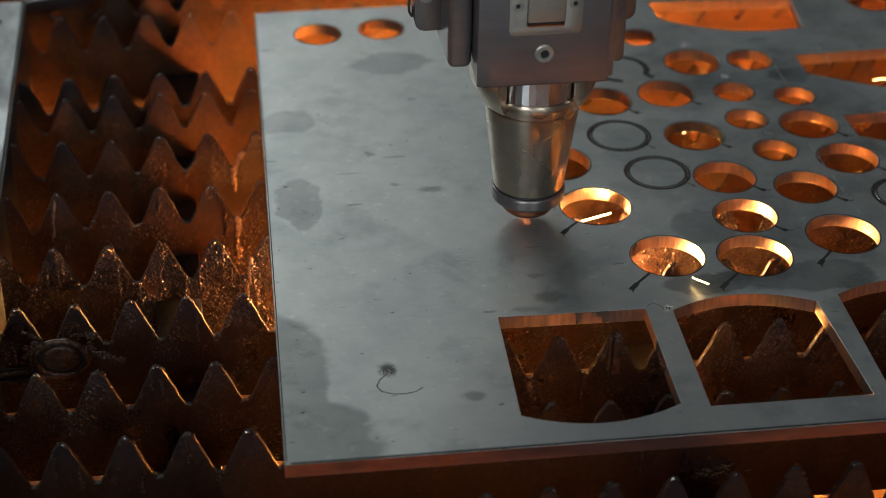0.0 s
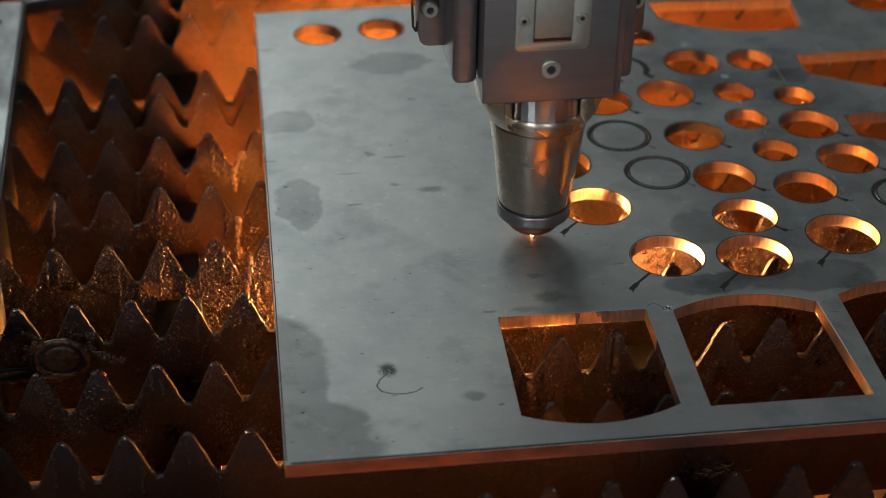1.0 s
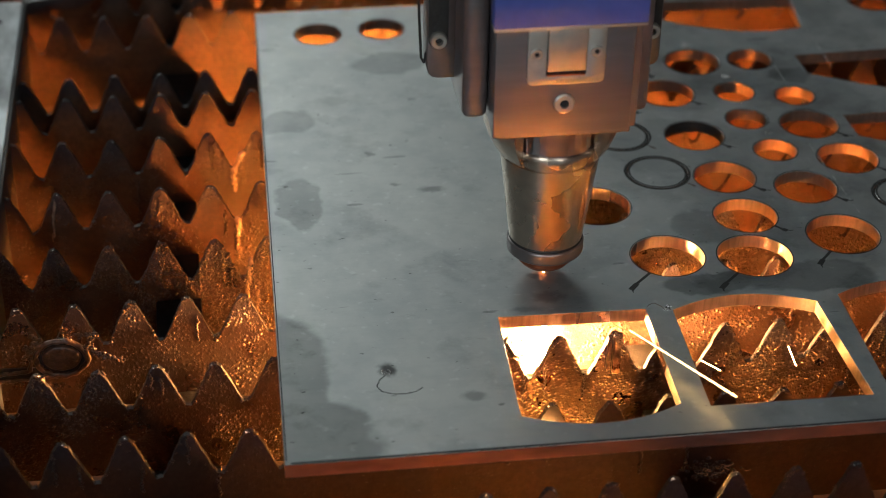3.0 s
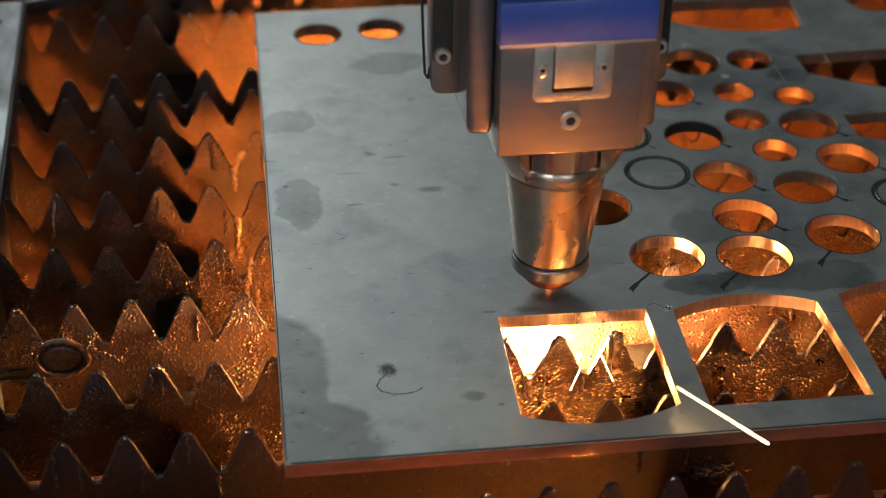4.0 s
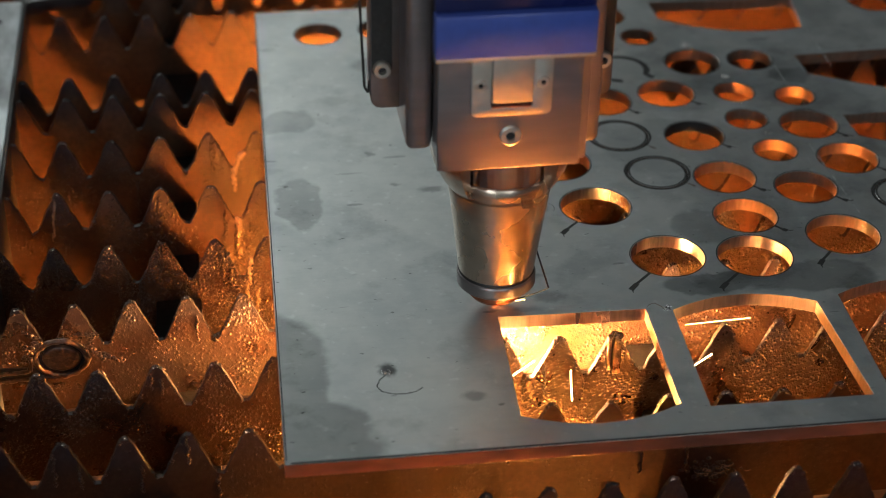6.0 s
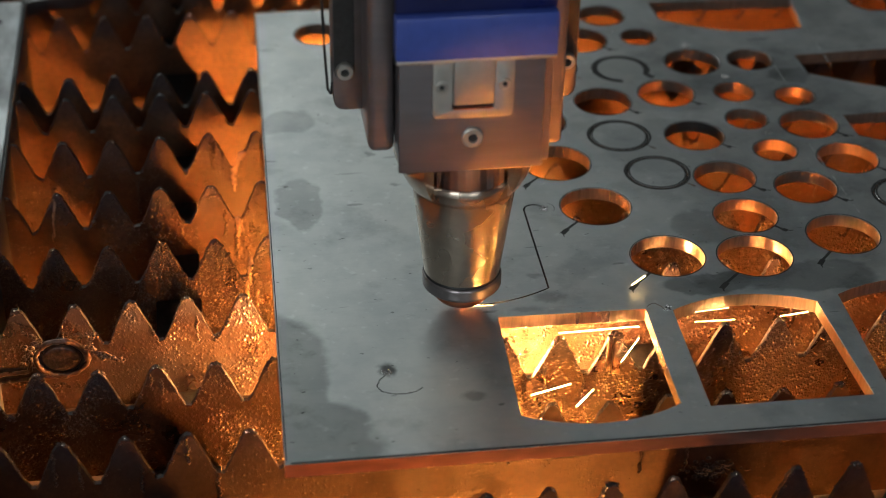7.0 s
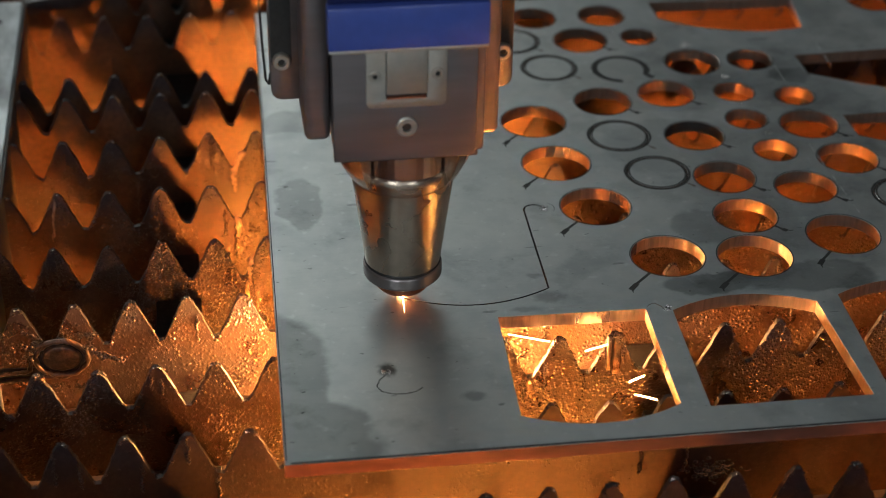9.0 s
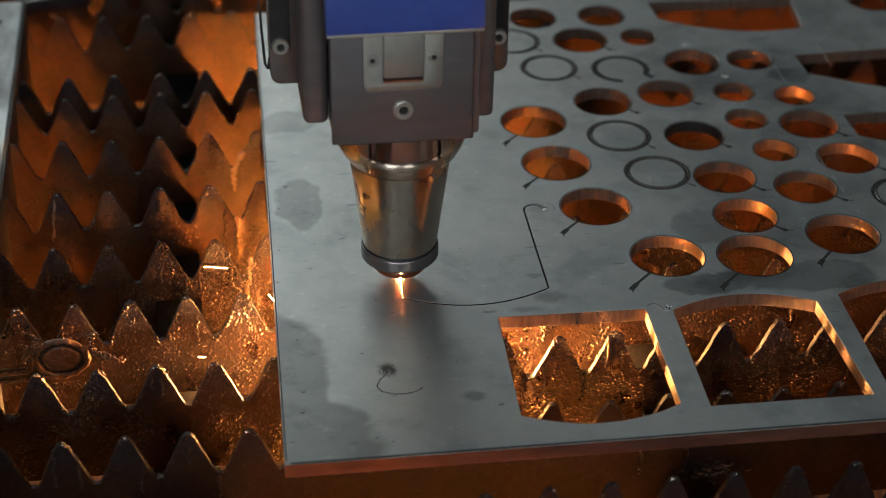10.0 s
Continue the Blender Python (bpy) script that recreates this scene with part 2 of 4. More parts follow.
    scuff = ranged(tex(140, 6, (0.35, 1, 1), 65.0, 0.7).outputs["Fac"], 0.60, 0.72, 0.0, 0.14)
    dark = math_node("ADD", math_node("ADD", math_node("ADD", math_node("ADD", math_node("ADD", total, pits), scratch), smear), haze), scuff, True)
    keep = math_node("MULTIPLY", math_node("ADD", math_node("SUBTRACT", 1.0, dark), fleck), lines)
    sc = n.new("ShaderNodeVectorMath")
    sc.operation = "SCALE"
    l.new(mix.outputs["Result"], sc.inputs[0])
    l.new(keep, sc.inputs["Scale"])
    l.new(sc.outputs[0], b.inputs["Base Color"])
    b.inputs["Metallic"].default_value = 0.62
    l.new(math_node("ADD", ranged(mottle, 0, 1, 0.40, 0.46), math_node("MULTIPLY", total, -0.12)), b.inputs["Roughness"])
    bp = n.new("ShaderNodeBump")
    bp.inputs["Strength"].default_value, bp.inputs["Distance"].default_value = 0.07, 0.0003
    l.new(tex(500, 5).outputs["Fac"], bp.inputs["Height"])
    l.new(bp.outputs[0], b.inputs["Normal"])
    return m


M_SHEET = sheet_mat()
# for real soot, and for shade painted into slits, gaps and recesses
M_SOOT_SHADE = mat("soot", (0.024, 0.023, 0.022), 0.65, 0.2, 0.3, 600, 0.3, 900)
M_SCUFF = mat("pale_scuffed_steel", (0.50, 0.52, 0.51), 0.45, 0.6, 0.5, 300, 0.1, 900, dark=(0.36, 0.38, 0.38), patch=80, patch_amount=0.9)
M_SPATTER_GLINT = mat("bright_spatter_glint", (0.75, 0.75, 0.74), 0.22, 1.0, 0.15, 800, 0.5, 1500)

# ---- mesh helpers ----
def part(name, bm, material, parent=None, label="", at=None, smooth=30.0):
    me = bpy.data.meshes.new(name)
    bmesh.ops.recalc_face_normals(bm, faces=bm.faces[:])
    if smooth:
        for f in bm.faces:
            f.smooth = True
        for e in bm.edges:
            if len(e.link_faces) == 2 and e.calc_face_angle(0) > radians(smooth):
                e.smooth = False
    bm.to_mesh(me)
    bm.free()
    me.materials.append(material)
    ob = new(name, me)
    if parent:
        ob.parent = parent
    if at is not None:
        ob.matrix_basis = at
    if label:
        ob["label"] = label
    return ob


def box(x0, x1, y0, y1, z0, z1, bevel=0.0, seg=2, bm=None):
    """A bevelled block, in millimetres."""
    own = bmesh.new()
    bmesh.ops.create_cube(own, size=1)
    for v in own.verts:
        v.co = Vector(((x0 + x1) / 2 + v.co.x * (x1 - x0), (y0 + y1) / 2 + v.co.y * (y1 - y0), (z0 + z1) / 2 + v.co.z * (z1 - z0))) * MM
    if bevel:
        bmesh.ops.bevel(own, geom=own.edges[:], offset=bevel * MM, segments=seg, affect="EDGES", profile=0.5)
    if bm is None:
        return own
    join(bm, own)
    return bm


def join(bm, other):
    me = bpy.data.meshes.new("tmp")
    other.to_mesh(me)
    other.free()
    bm.from_mesh(me)
    bpy.data.meshes.remove(me)


def prism(outline, y0, y1, bevel=0.0):
    """An outline of (x, z) in millimetres, drawn out along y."""
    bm = bmesh.new()
    f = bm.faces.new([bm.verts.new((x * MM, y0 * MM, z * MM)) for x, z in outline])
    r = bmesh.ops.extrude_face_region(bm, geom=[f])
    for v in r["geom"]:
        if isinstance(v, bmesh.types.BMVert):
            v.co.y = y1 * MM
    if bevel:
        bmesh.ops.bevel(bm, geom=bm.edges[:], offset=bevel * MM, segments=2, affect="EDGES", profile=0.5)
    return bm


def lathe(profile, steps=48, a0=0.0, a1=360.0):
    """A profile of (radius, z) in millimetres, turned round the z axis."""
    bm = bmesh.new()
    full = abs(a1 - a0) >= 360
    rings = []
    for i in range(steps if full else steps + 1):
        a = radians(a0 + (a1 - a0) * i / steps)
        rings.append([bm.verts.new((r * math.cos(a) * MM, r * math.sin(a) * MM, z * MM)) for r, z in profile])
    for i in range(steps):
        p, q = rings[i], rings[(i + 1) % len(rings)]
        for k in range(len(profile) - 1):
            bm.faces.new((p[k], q[k], q[k + 1], p[k + 1]))
    bmesh.ops.remove_doubles(bm, verts=bm.verts[:], dist=1e-7)
    return bm


def turned(bm, m):
    bmesh.ops.transform(bm, matrix=m, verts=bm.verts[:])
    return bm


def arc(cx, cy, r, a0, a1, n):
    return [(cx + r * math.cos(radians(a0 + (a1 - a0) * i / n)), cy + r * math.sin(radians(a0 + (a1 - a0) * i / n))) for i in range(n + 1)]


def arc_through(p, q, sag, n=24):
    """Points from p to q along an arc that bulges by sag to the right of p-q."""
    (x0, y0), (x1, y1) = p, q
    dx, dy = x1 - x0, y1 - y0
    c = math.hypot(dx, dy)
    nx, ny = dy / c, -dx / c
    return [(x0 + dx * t + nx * sag * 4 * t * (1 - t), y0 + dy * t + ny * sag * 4 * t * (1 - t)) for t in (i / n for i in range(n + 1))]


def plate(name, outlines, thick, material, bevel=0.15):
    """A flat plate with holes: filled closed outlines in millimetres; its top lies at z = 0."""
    cu = bpy.data.curves.new(name, "CURVE")
    cu.dimensions, cu.fill_mode = "2D", "BOTH"
    cu.extrude, cu.bevel_depth, cu.bevel_resolution = (thick / 2 - bevel) * MM, bevel * MM, 0
    for pts in outlines:
        sp = cu.splines.new("POLY")
        sp.points.add(len(pts) - 1)
        for q, (x, y) in zip(sp.points, pts):
            q.co = (x * MM, y * MM, 0, 1)
        sp.use_cyclic_u = True
    ob = new(name, cu)
    bpy.context.view_layer.update()
    me = bpy.data.meshes.new_from_object(ob.evaluated_get(bpy.context.evaluated_depsgraph_get()))
    bpy.data.objects.remove(ob)
    me.transform(Matrix.Translation((0, 0, -thick / 2 * MM)))
    bm = bmesh.new()
    bm.from_mesh(me)
    bmesh.ops.remove_doubles(bm, verts=bm.verts[:], dist=2e-6)
    bm.to_mesh(me)
    bm.free()
    for f in me.polygons:
        f.use_smooth = False
    me.materials.clear()
    me.materials.append(material)
    me.materials.append(M_CUT)
    for f in me.polygons:
        f.material_index = 0 if abs(f.normal.z) > 0.5 else 1
    return new(name, me)


def streak(bm, p, q, r0, r1):
    """A tapered six-sided streak from p to q, in millimetres."""
    p, q = Vector(p), Vector(q)
    d = (q - p).normalized()
    a = d.orthogonal().normalized()
    b = d.cross(a)
    rings = []
    for o, r in ((p, r0), (p.lerp(q, 0.5), (r0 + r1) / 2), (q, r1)):
        rings.append([bm.verts.new((o + (a * math.cos(math.tau * i / 6) + b * math.sin(math.tau * i / 6)) * r) * MM) for i in range(6)])
    for s, t in zip(rings, rings[1:]):
        for i in range(6):
            bm.faces.new((s[i], s[(i + 1) % 6], t[(i + 1) % 6], t[i]))
    bm.faces.new(rings[0][::-1])
    bm.faces.new(rings[-1])


# ---- the workshop that closes the place ----
def room_box(name, x0, x1, y0, y1, z0, z1, material):
    return tagged(part(name, box(x0, x1, y0, y1, z0, z1), material), kind="structure")


room_box("floor", -3000, 3000, -3000, 3000, -1000, -900, M_FLOOR)
room_box("ceiling", -3000, 3000, -3000, 3000, 2200, 2300, M_WALL)
room_box("wall_north", -3000, 3000, 3000, 3100, -900, 2200, M_WALL)
room_box("wall_south", -3000, 3000, -3100, -3000, -900, 2200, M_WALL)
room_box("wall_east", 3000, 3100, -3000, 3000, -900, 2200, M_WALL)
room_box("wall_west", -3100, -3000, -3000, 3000, -900, 2200, M_WALL)

# ---- machine bed ----
tray = tagged(part("scrap_tray", box(-420, 640, -420, 560, -310, -300), M_TRAY), "rusty steel scrap tray under the slats", "tray")
for nm, b in (("tray_wall_near", (-420, 640, -430, -420, -310, -20)), ("tray_wall_far", (-420, 640, 560, 570, -310, -20)),
              ("tray_wall_end", (640, 650, -430, 570, -310, -20)), ("tray_wall_start", (-430, -420, -430, 570, -310, -20))):
    part("side_wall", box(*b), M_TRAY, tray)

tagged(part("machine_base", box(-428, 648, -428, 568, -900, -310, 3.0), M_WALL), "grey steel machine base under the scrap tray", "machine base")

THICK = 6.0
PITCH = 23.1
# y of each slat, x of one tooth, slag
SLATS = [(-200.0, 4.0, 0.3), (-152.8, 108.6, 0.3), (-104.6, 3.8, 0.38), (-61.0, 62.0, 0.85), (-15.0, -109.8, 0.75), (28.7, -96.6, 1.15),
         (75.2, -96.8, 0.42), (123.6, -96.2, 0.42), (168.0, -95.8, 0.2), (190.2, -95.2, 0.1), (261.0, -101.8, 0.1), (307.0, -97.0, 0.1), (352.0, -103.0, 0.1)]


def slat(y, phase, slag, rng):
    x0, x1 = -330.0, 420.0
    pts = []
    k = math.floor((x0 - phase) / PITCH)
    while phase + k * PITCH < x1:
        c = phase + k * PITCH
        j = lambda a: rng.uniform(-a, a)
        tip, low = j(0.5) - (0.6 if rng.random() < 0.15 else 0.0), j(0.8)
        pts += [(c - PITCH / 2 + 1.2 + j(0.3), -19.6 + low), (c - 8.6, -16.2 + j(0.5)), (c - 6.2, -10.6 + j(0.5)), (c - 4.0, -5.4 + j(0.4)),
                (c - 2.3, -1.7 + tip + j(0.2)), (c - 1.2, -0.35 + tip), (c + j(0.2), tip), (c + 1.2, -0.35 + tip), (c + 2.4, -1.8 + tip + j(0.2)),
                (c + 4.1, -5.6 + j(0.4)), (c + 6.4, -10.8 + j(0.5)), (c + 8.7, -16.4 + j(0.5)), (c + PITCH / 2 - 1.2, -19.6 + low)]
        k += 1
    rough = [pts[0]]
    for (ax, az), (bx, bz) in zip(pts, pts[1:]):
        for t in (0.33, 0.66):
            r = 0.42 if slag > 0.25 else 0.2
            rough.append((ax + (bx - ax) * t + rng.uniform(-r, r) * 0.5, az + (bz - az) * t + rng.uniform(-r, r)))
        rough.append((bx, bz))
    pts = [(x, z - THICK) for x, z in rough]
    foot = -63.0 if y < -100 else -58.0
    pts += [(pts[-1][0], foot), (pts[0][0], foot)]
    bm = prism(pts, -1.1, 1.1)
    ob = part("slat", bm, M_GRAIN if slag > 1 else M_PATCHY if slag > 0.5 else M_SLAT if slag > 0.4 else M_BEAM if slag > 0.25 else M_CLEAN, bed, "slag-crusted steel slat with sawtooth edge" if slag > 0.5 else "scorched steel slat with sawtooth edge", at=pose(0, y * MM, 0), smooth=0)
    # burnt edges, darkened further to paint them out of the fire light
    ob.data.materials.append(M_BURNT)
    for f in ob.data.polygons:
        if abs(f.normal.y) < 0.5:
            f.material_index = 1
    # frozen slag: lumps along the teeth and crusts of fine beads on the face, in patches
    top = pts[:-2]
    xs, zs = [q[0] for q in top], [q[1] for q in top]
    verts, faces = [], []

    def bead(x, y0, z, r, tall):
        base = len(verts)
        k = [rng.uniform(0.75, 1.25) for _ in BEAD_V]
        verts.extend(((x + v.x * r * q) * MM, (y0 + v.y * r * q * 0.8) * MM, (z + v.z * r * q * tall) * MM) for v, q in zip(BEAD_V, k))
        faces.extend(tuple(base + i for i in f) for f in BEAD_F)

    for _ in range(int(500 * slag) + 40):
        i = rng.randrange(len(top) - 1)
        t = rng.random()
        x, z = xs[i] * (1 - t) + xs[i + 1] * t, zs[i] * (1 - t) + zs[i + 1] * t
        bead(x, rng.uniform(-1.1, 1.1), z - rng.uniform(0, 0.4), rng.choice((0.35, 0.5, 0.7, 1.0)), rng.uniform(0.7, 1.3))
    # highlights on the tooth tips, painted as small bright beads
    bare = bmesh.new()
    for k in range(math.floor((-215 - phase) / PITCH), math.ceil((230 - phase) / PITCH)):
        c = phase + k * PITCH
        for _ in range(rng.randint(1, 3)):
            x = c + rng.uniform(-1.5, 1.5)
            q = rng.uniform(0.25, 0.6)
            own = bmesh.new()
            bmesh.ops.create_icosphere(own, subdivisions=1, radius=1)
            for v in own.verts:
                v.co = Vector((x + v.co.x * q * rng.uniform(0.8, 1.5), -0.7 + v.co.y * q, float(np.interp(x, xs, zs)) - 0.1 + v.co.z * q * 0.8)) * MM
            join(bare, own)
    tagged(part("worn_tip", bare, M_SPATTER_GLINT, ob, "bright beads that paint the highlights on the tooth tips", smooth=80), kind="stuff")
    # thicker lumps frozen on the flanks and in the valleys
    for _ in range(int(60 * slag) if slag > 0.25 else 0):
        x = rng.uniform(-215, 230)
        for k in range(rng.randint(2, 5)):
            u = x + rng.uniform(-2, 2)
            bead(u, rng.uniform(-1.5, -0.6), float(np.interp(u, xs, zs)) - rng.uniform(0, 1.6), rng.uniform(0.5, 1.25), rng.uniform(0.7, 1.4))
    for _ in range(int(26 * slag) if slag > 0.25 else 0):
        x = rng.uniform(-215, 230)
        z = float(np.interp(x, xs, zs)) - rng.uniform(0, 6)
        for k in range(rng.randint(5, 14)):
            bead(x + rng.uniform(-0.5, 0.5), -1.2, z - k * 1.3, rng.uniform(0.5, 0.95), 1.6)
    for _ in range(int((12000 if y < 0 else 30000) * max(slag - 0.25, 0))):
        x = rng.uniform(-215, 230)
        z = rng.uniform(-52, -6)
        if z > float(np.interp(x, xs, zs)) - 0.4 or noise.noise(Vector((x * 0.035, z * 0.045, y))) < 0.10 - slag * 0.34:
            continue
        if y < 0 and x < -30 and rng.random() < 0.35:
            continue
        bead(x, -1.05, z, (0.18 + 0.3 * rng.random() ** 2 if y < 0 else 0.24 + 0.46 * rng.random() ** 2), 1.1)
    me = bpy.data.meshes.new("slag")
    me.from_pydata(verts, [], faces)
    me.materials.append(M_SLAG)
    for f in me.polygons:
        f.use_smooth = True
    crust = new("slag", me)
    crust.parent = ob
    tagged(crust, "crust and beads of frozen slag", kind="stuff")
    return ob


BEAD_V = [Vector(v) for v in ((1, 0, 0), (-1, 0, 0), (0, 1, 0), (0, -1, 0), (0, 0, 1), (0, 0, -1))]
BEAD_F = [(0, 2, 4), (2, 1, 4), (1, 3, 4), (3, 0, 4), (2, 0, 5), (1, 2, 5), (3, 1, 5), (0, 3, 5)]
rng = random.Random(4)
bed = tagged(new("slat_bed"), "cutting bed of scorched brown sawtooth steel slats", "cutting bed")
bed.empty_display_size = 0.01
for y, phase, slag in SLATS:
    slat(y, phase, slag, rng)

for x in (-114.0, 86.0, 300.0):
    rail = part("support_rail", box(x - 14, x + 14, -420, 560, -80, -58, 0.8), M_BURNT, bed, "dark steel support rail")
    # added blocks: they stop fire light and put the gaps' shade into colour
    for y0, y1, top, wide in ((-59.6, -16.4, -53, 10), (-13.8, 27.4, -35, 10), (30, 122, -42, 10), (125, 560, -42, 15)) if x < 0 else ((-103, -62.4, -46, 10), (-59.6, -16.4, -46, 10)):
        part("rail_rib", box(x - 10, x + wide, y0, y1, -58, top, 0.8), M_SHADE_BLOCK, rail, "near-black block that darkens the gap between the slats")
    # added web below the rail, keeps fire light off the front slats
    part("rail_web", box(x - 8, x + 8, -420, 4, -122, -80), M_BEAM, rail)


def run_of_slag(name, parent_y, x0, z0, x1, z1, r, seed, material):
    """A frozen run of slag on a slat's face: an uneven tapering string of lumps."""
    g = random.Random(seed)
    bm = bmesh.new()
    n = 9
    for k in range(n):
        t = k / (n - 1)
        own = bmesh.new()
        bmesh.ops.create_icosphere(own, subdivisions=2, radius=1)
        c = Vector((x0 + (x1 - x0) * t + g.uniform(-0.7, 0.7), parent_y - 1.1, z0 + (z1 - z0) * t))
        rr = r * (1.15 - 0.5 * t) * g.uniform(0.75, 1.2)
        for v in own.verts:
            w = v.co * (1 + 0.25 * noise.noise(v.co * 2 + c))
            v.co = (c + Vector((w.x * rr * g.uniform(0.7, 1.5), w.y * rr * 0.35, w.z * abs(z1 - z0) / n * 1.2))) * MM
        join(bm, own)
    return part(name, bm, material, bed, "pale frozen run of slag", smooth=80)


for i, (y, a, b, c, d, r) in enumerate(((123.6, -80.5, -17, -84.5, -27, 1.1), (123.6, -84.6, -26, -85.2, -37, 1.0), (75.2, -85.6, -25, -85.2, -44, 1.15), (28.7, -81.0, -18, -84.2, -38, 0.9),
                                        (75.2, -167, -10, -170.0, -28, 0.5), (28.7, -79.0, -34, -79.2, -44, 0.6), (-61.0, 27.0, -27, 29.0, -36, 1.0))):
    run_of_slag("slag_run", y, a, b, c, d, r, i, M_DRIP)

def crumbs(bm, path, count, spread, r0, r1, seed):
    """Lumps of slag strewn along a line of (x, y, z), in millimetres."""
    g = random.Random(seed)
    for _ in range(count):
        u = g.random() * (len(path) - 1)
        k = min(int(u), len(path) - 2)
        c = Vector(path[k]).lerp(Vector(path[k + 1]), u - k) + Vector((g.gauss(0, spread), g.uniform(-1, 0.3), g.gauss(0, spread)))
        own = bmesh.new()
        bmesh.ops.create_icosphere(own, subdivisions=1, radius=1)
        q = g.uniform(r0, r1)
        for v in own.verts:
            v.co = (c + Vector((v.co.x * 1.2, v.co.y * 0.8, v.co.z)) * q * g.uniform(0.6, 1.25)) * MM
        join(bm, own)
    return bm


def ridge(bm, path, r, seed, closed=False):
    """An uneven rounded bead of metal along a line of (x, z), in millimetres."""
    rings = []
    n = len(path)
    for i, (x, z) in enumerate(path):
        (ax, az), (bx, bz) = (path[i - 1], path[(i + 1) % n]) if closed else (path[max(i - 1, 0)], path[min(i + 1, n - 1)])
        d = Vector((bx - ax, 0, bz - az)).normalized()
        side = Vector((-d.z, 0, d.x))
        k = r * (1 + 0.45 * noise.noise(Vector((x * 0.5, z * 0.5, seed))))
        c = Vector((x, 0, z)) + side * noise.noise(Vector((x * 0.3, z * 0.3, seed + 7))) * 0.7
        rings.append([bm.verts.new((c + side * math.cos(b) * k + Vector((0, -math.sin(b) * k * 1.1, 0))) * MM) for b in (0, 0.79, 1.57, 2.36, 3.14, 4.71)])
    for p, q in zip(rings, rings[1:] + (rings[:1] if closed else [])):
        for k in range(6):
            bm.faces.new((p[k], q[k], q[(k + 1) % 6], p[(k + 1) % 6]))
    return bm


def along(points, n):
    """Points at even steps on a broken line."""
    d = [0.0]
    for p, q in zip(points, points[1:]):
        d.append(d[-1] + math.dist(p, q))
    return [(float(np.interp(d[-1] * i / n, d, [p[0] for p in points])), float(np.interp(d[-1] * i / n, d, [p[1] for p in points]))) for i in range(n + 1)]


# black clump of slag on a slat, with pale drawn-out strands
clump = crumbs(bmesh.new(), [(84, -106.2, -42), (92, -106.2, -45), (99, -106.2, -44)], 120, 2.6, 0.3, 1.0, 8)
clump = tagged(part("slag_clump", clump, M_SOOT_SHADE, bed, "black clump of slag with pale strands", smooth=80), kind="stuff")
g = random.Random(12)
bm = bmesh.new()
for _ in range(16):
    p = Vector((g.gauss(92, 4), -108.0, g.gauss(-43.5, 1.6)))
    for _ in range(4):
        q = p + Vector((g.uniform(-0.4, 1.6), g.uniform(-0.3, 0.3), g.uniform(-0.9, 0.7)))
        streak(bm, p, q, 0.22, 0.22)
        p = q
part("slag_strand", bm, M_DRIP, clump, "pale grey strand of slag")

# scorched offcut caught on the teeth: an oval with a slug inside it and an arm that turns off at one side
scrap = tagged(new("scrap_offcut"), "scorched oval steel offcut caught between the slats", "scrap metal")
scrap.empty_display_size = 0.01
scrap.matrix_basis = pose(-162.2 * MM, -26 * MM, -24.0 * MM, 4, 0, -3)
oval = [(10.6 * math.cos(a), 8.9 * math.sin(a)) for a in (math.tau * i / 56 for i in range(56))]
part("ring", ridge(bmesh.new(), oval, 1.3, 1.0, True), M_RUSTY, scrap, smooth=80)
bm = bmesh.new()
rows = []
for r in (1.0, 0.97, 0.86, 0.6, 0.3):
    rows.append([bm.verts.new(Vector((8.0 * r * math.cos(a), -(0.9 if r < 0.9 else 0.5 if r < 1 else -0.6) + 0.5 * noise.noise(Vector((9 * r * math.cos(a), 9 * r * math.sin(a), 4))), 6.5 * r * math.sin(a))) * MM)
                 for a in (math.tau * i / 40 for i in range(40))])
for p, q in zip(rows, rows[1:]):
    for i in range(40):
        bm.faces.new((p[i], p[(i + 1) % 40], q[(i + 1) % 40], q[i]))
bm.faces.new(rows[-1])
part("slug", bm, M_RUSTY, scrap, "crusted slug inside the oval", smooth=80)
# soot, and the shade in the offcut's gaps, painted on a backing
bm = turned(lathe([(0.0, 0.0), (1.0, 0.0), (1.0, 0.6), (0.0, 0.6)], 40), Matrix.Diagonal((10.8, 9.2, 1, 1)))
part("backing", turned(bm, pose(0, 0.0016, 0, 90)), M_SOOT_SHADE, scrap, "sooty backing that darkens the gaps of the offcut")
part("backing", box(-28, -8, 0.6, 1.6, -12.6, -5.4, 0.3), M_SOOT_SHADE, scrap, "sooty backing that darkens the gaps of the offcut")
part("arm", ridge(bmesh.new(), along([(-28, -7.9), (-14.5, -6.4), (-13.2, -5.6), (-12.2, 2.4), (-6.6, 9.3)], 30), 1.0, 3.0), M_RUSTY, scrap, smooth=80)
part("arm", ridge(bmesh.new(), along([(-28, -11.6), (-14, -10.4), (-5, -9.9), (2, -9.2)], 26), 0.9, 5.0), M_RUSTY, scrap, smooth=80)
bm = crumbs(bmesh.new(), [(-12, -1, 14.8), (-8, -1, 11), (-12.5, -1, 6), (-14, -1, 0)], 70, 0.9, 0.3, 1.1, 31)
crumbs(bm, [(4, -1, 12), (14, -1, 13.5), (11.8, -1, 6.5), (14.5, -1, 2.4), (19, -1, 1.0), (25, -1, -1.4)], 110, 0.8, 0.3, 1.0, 32)
crumbs(bm, [(-5, -1, -13.4), (2, -1, -13), (10, -1, -15)], 40, 1.0, 0.3, 0.8, 33)
tagged(part("slag", bm, M_SLAG, scrap, "lumps of frozen slag", smooth=80), kind="stuff")

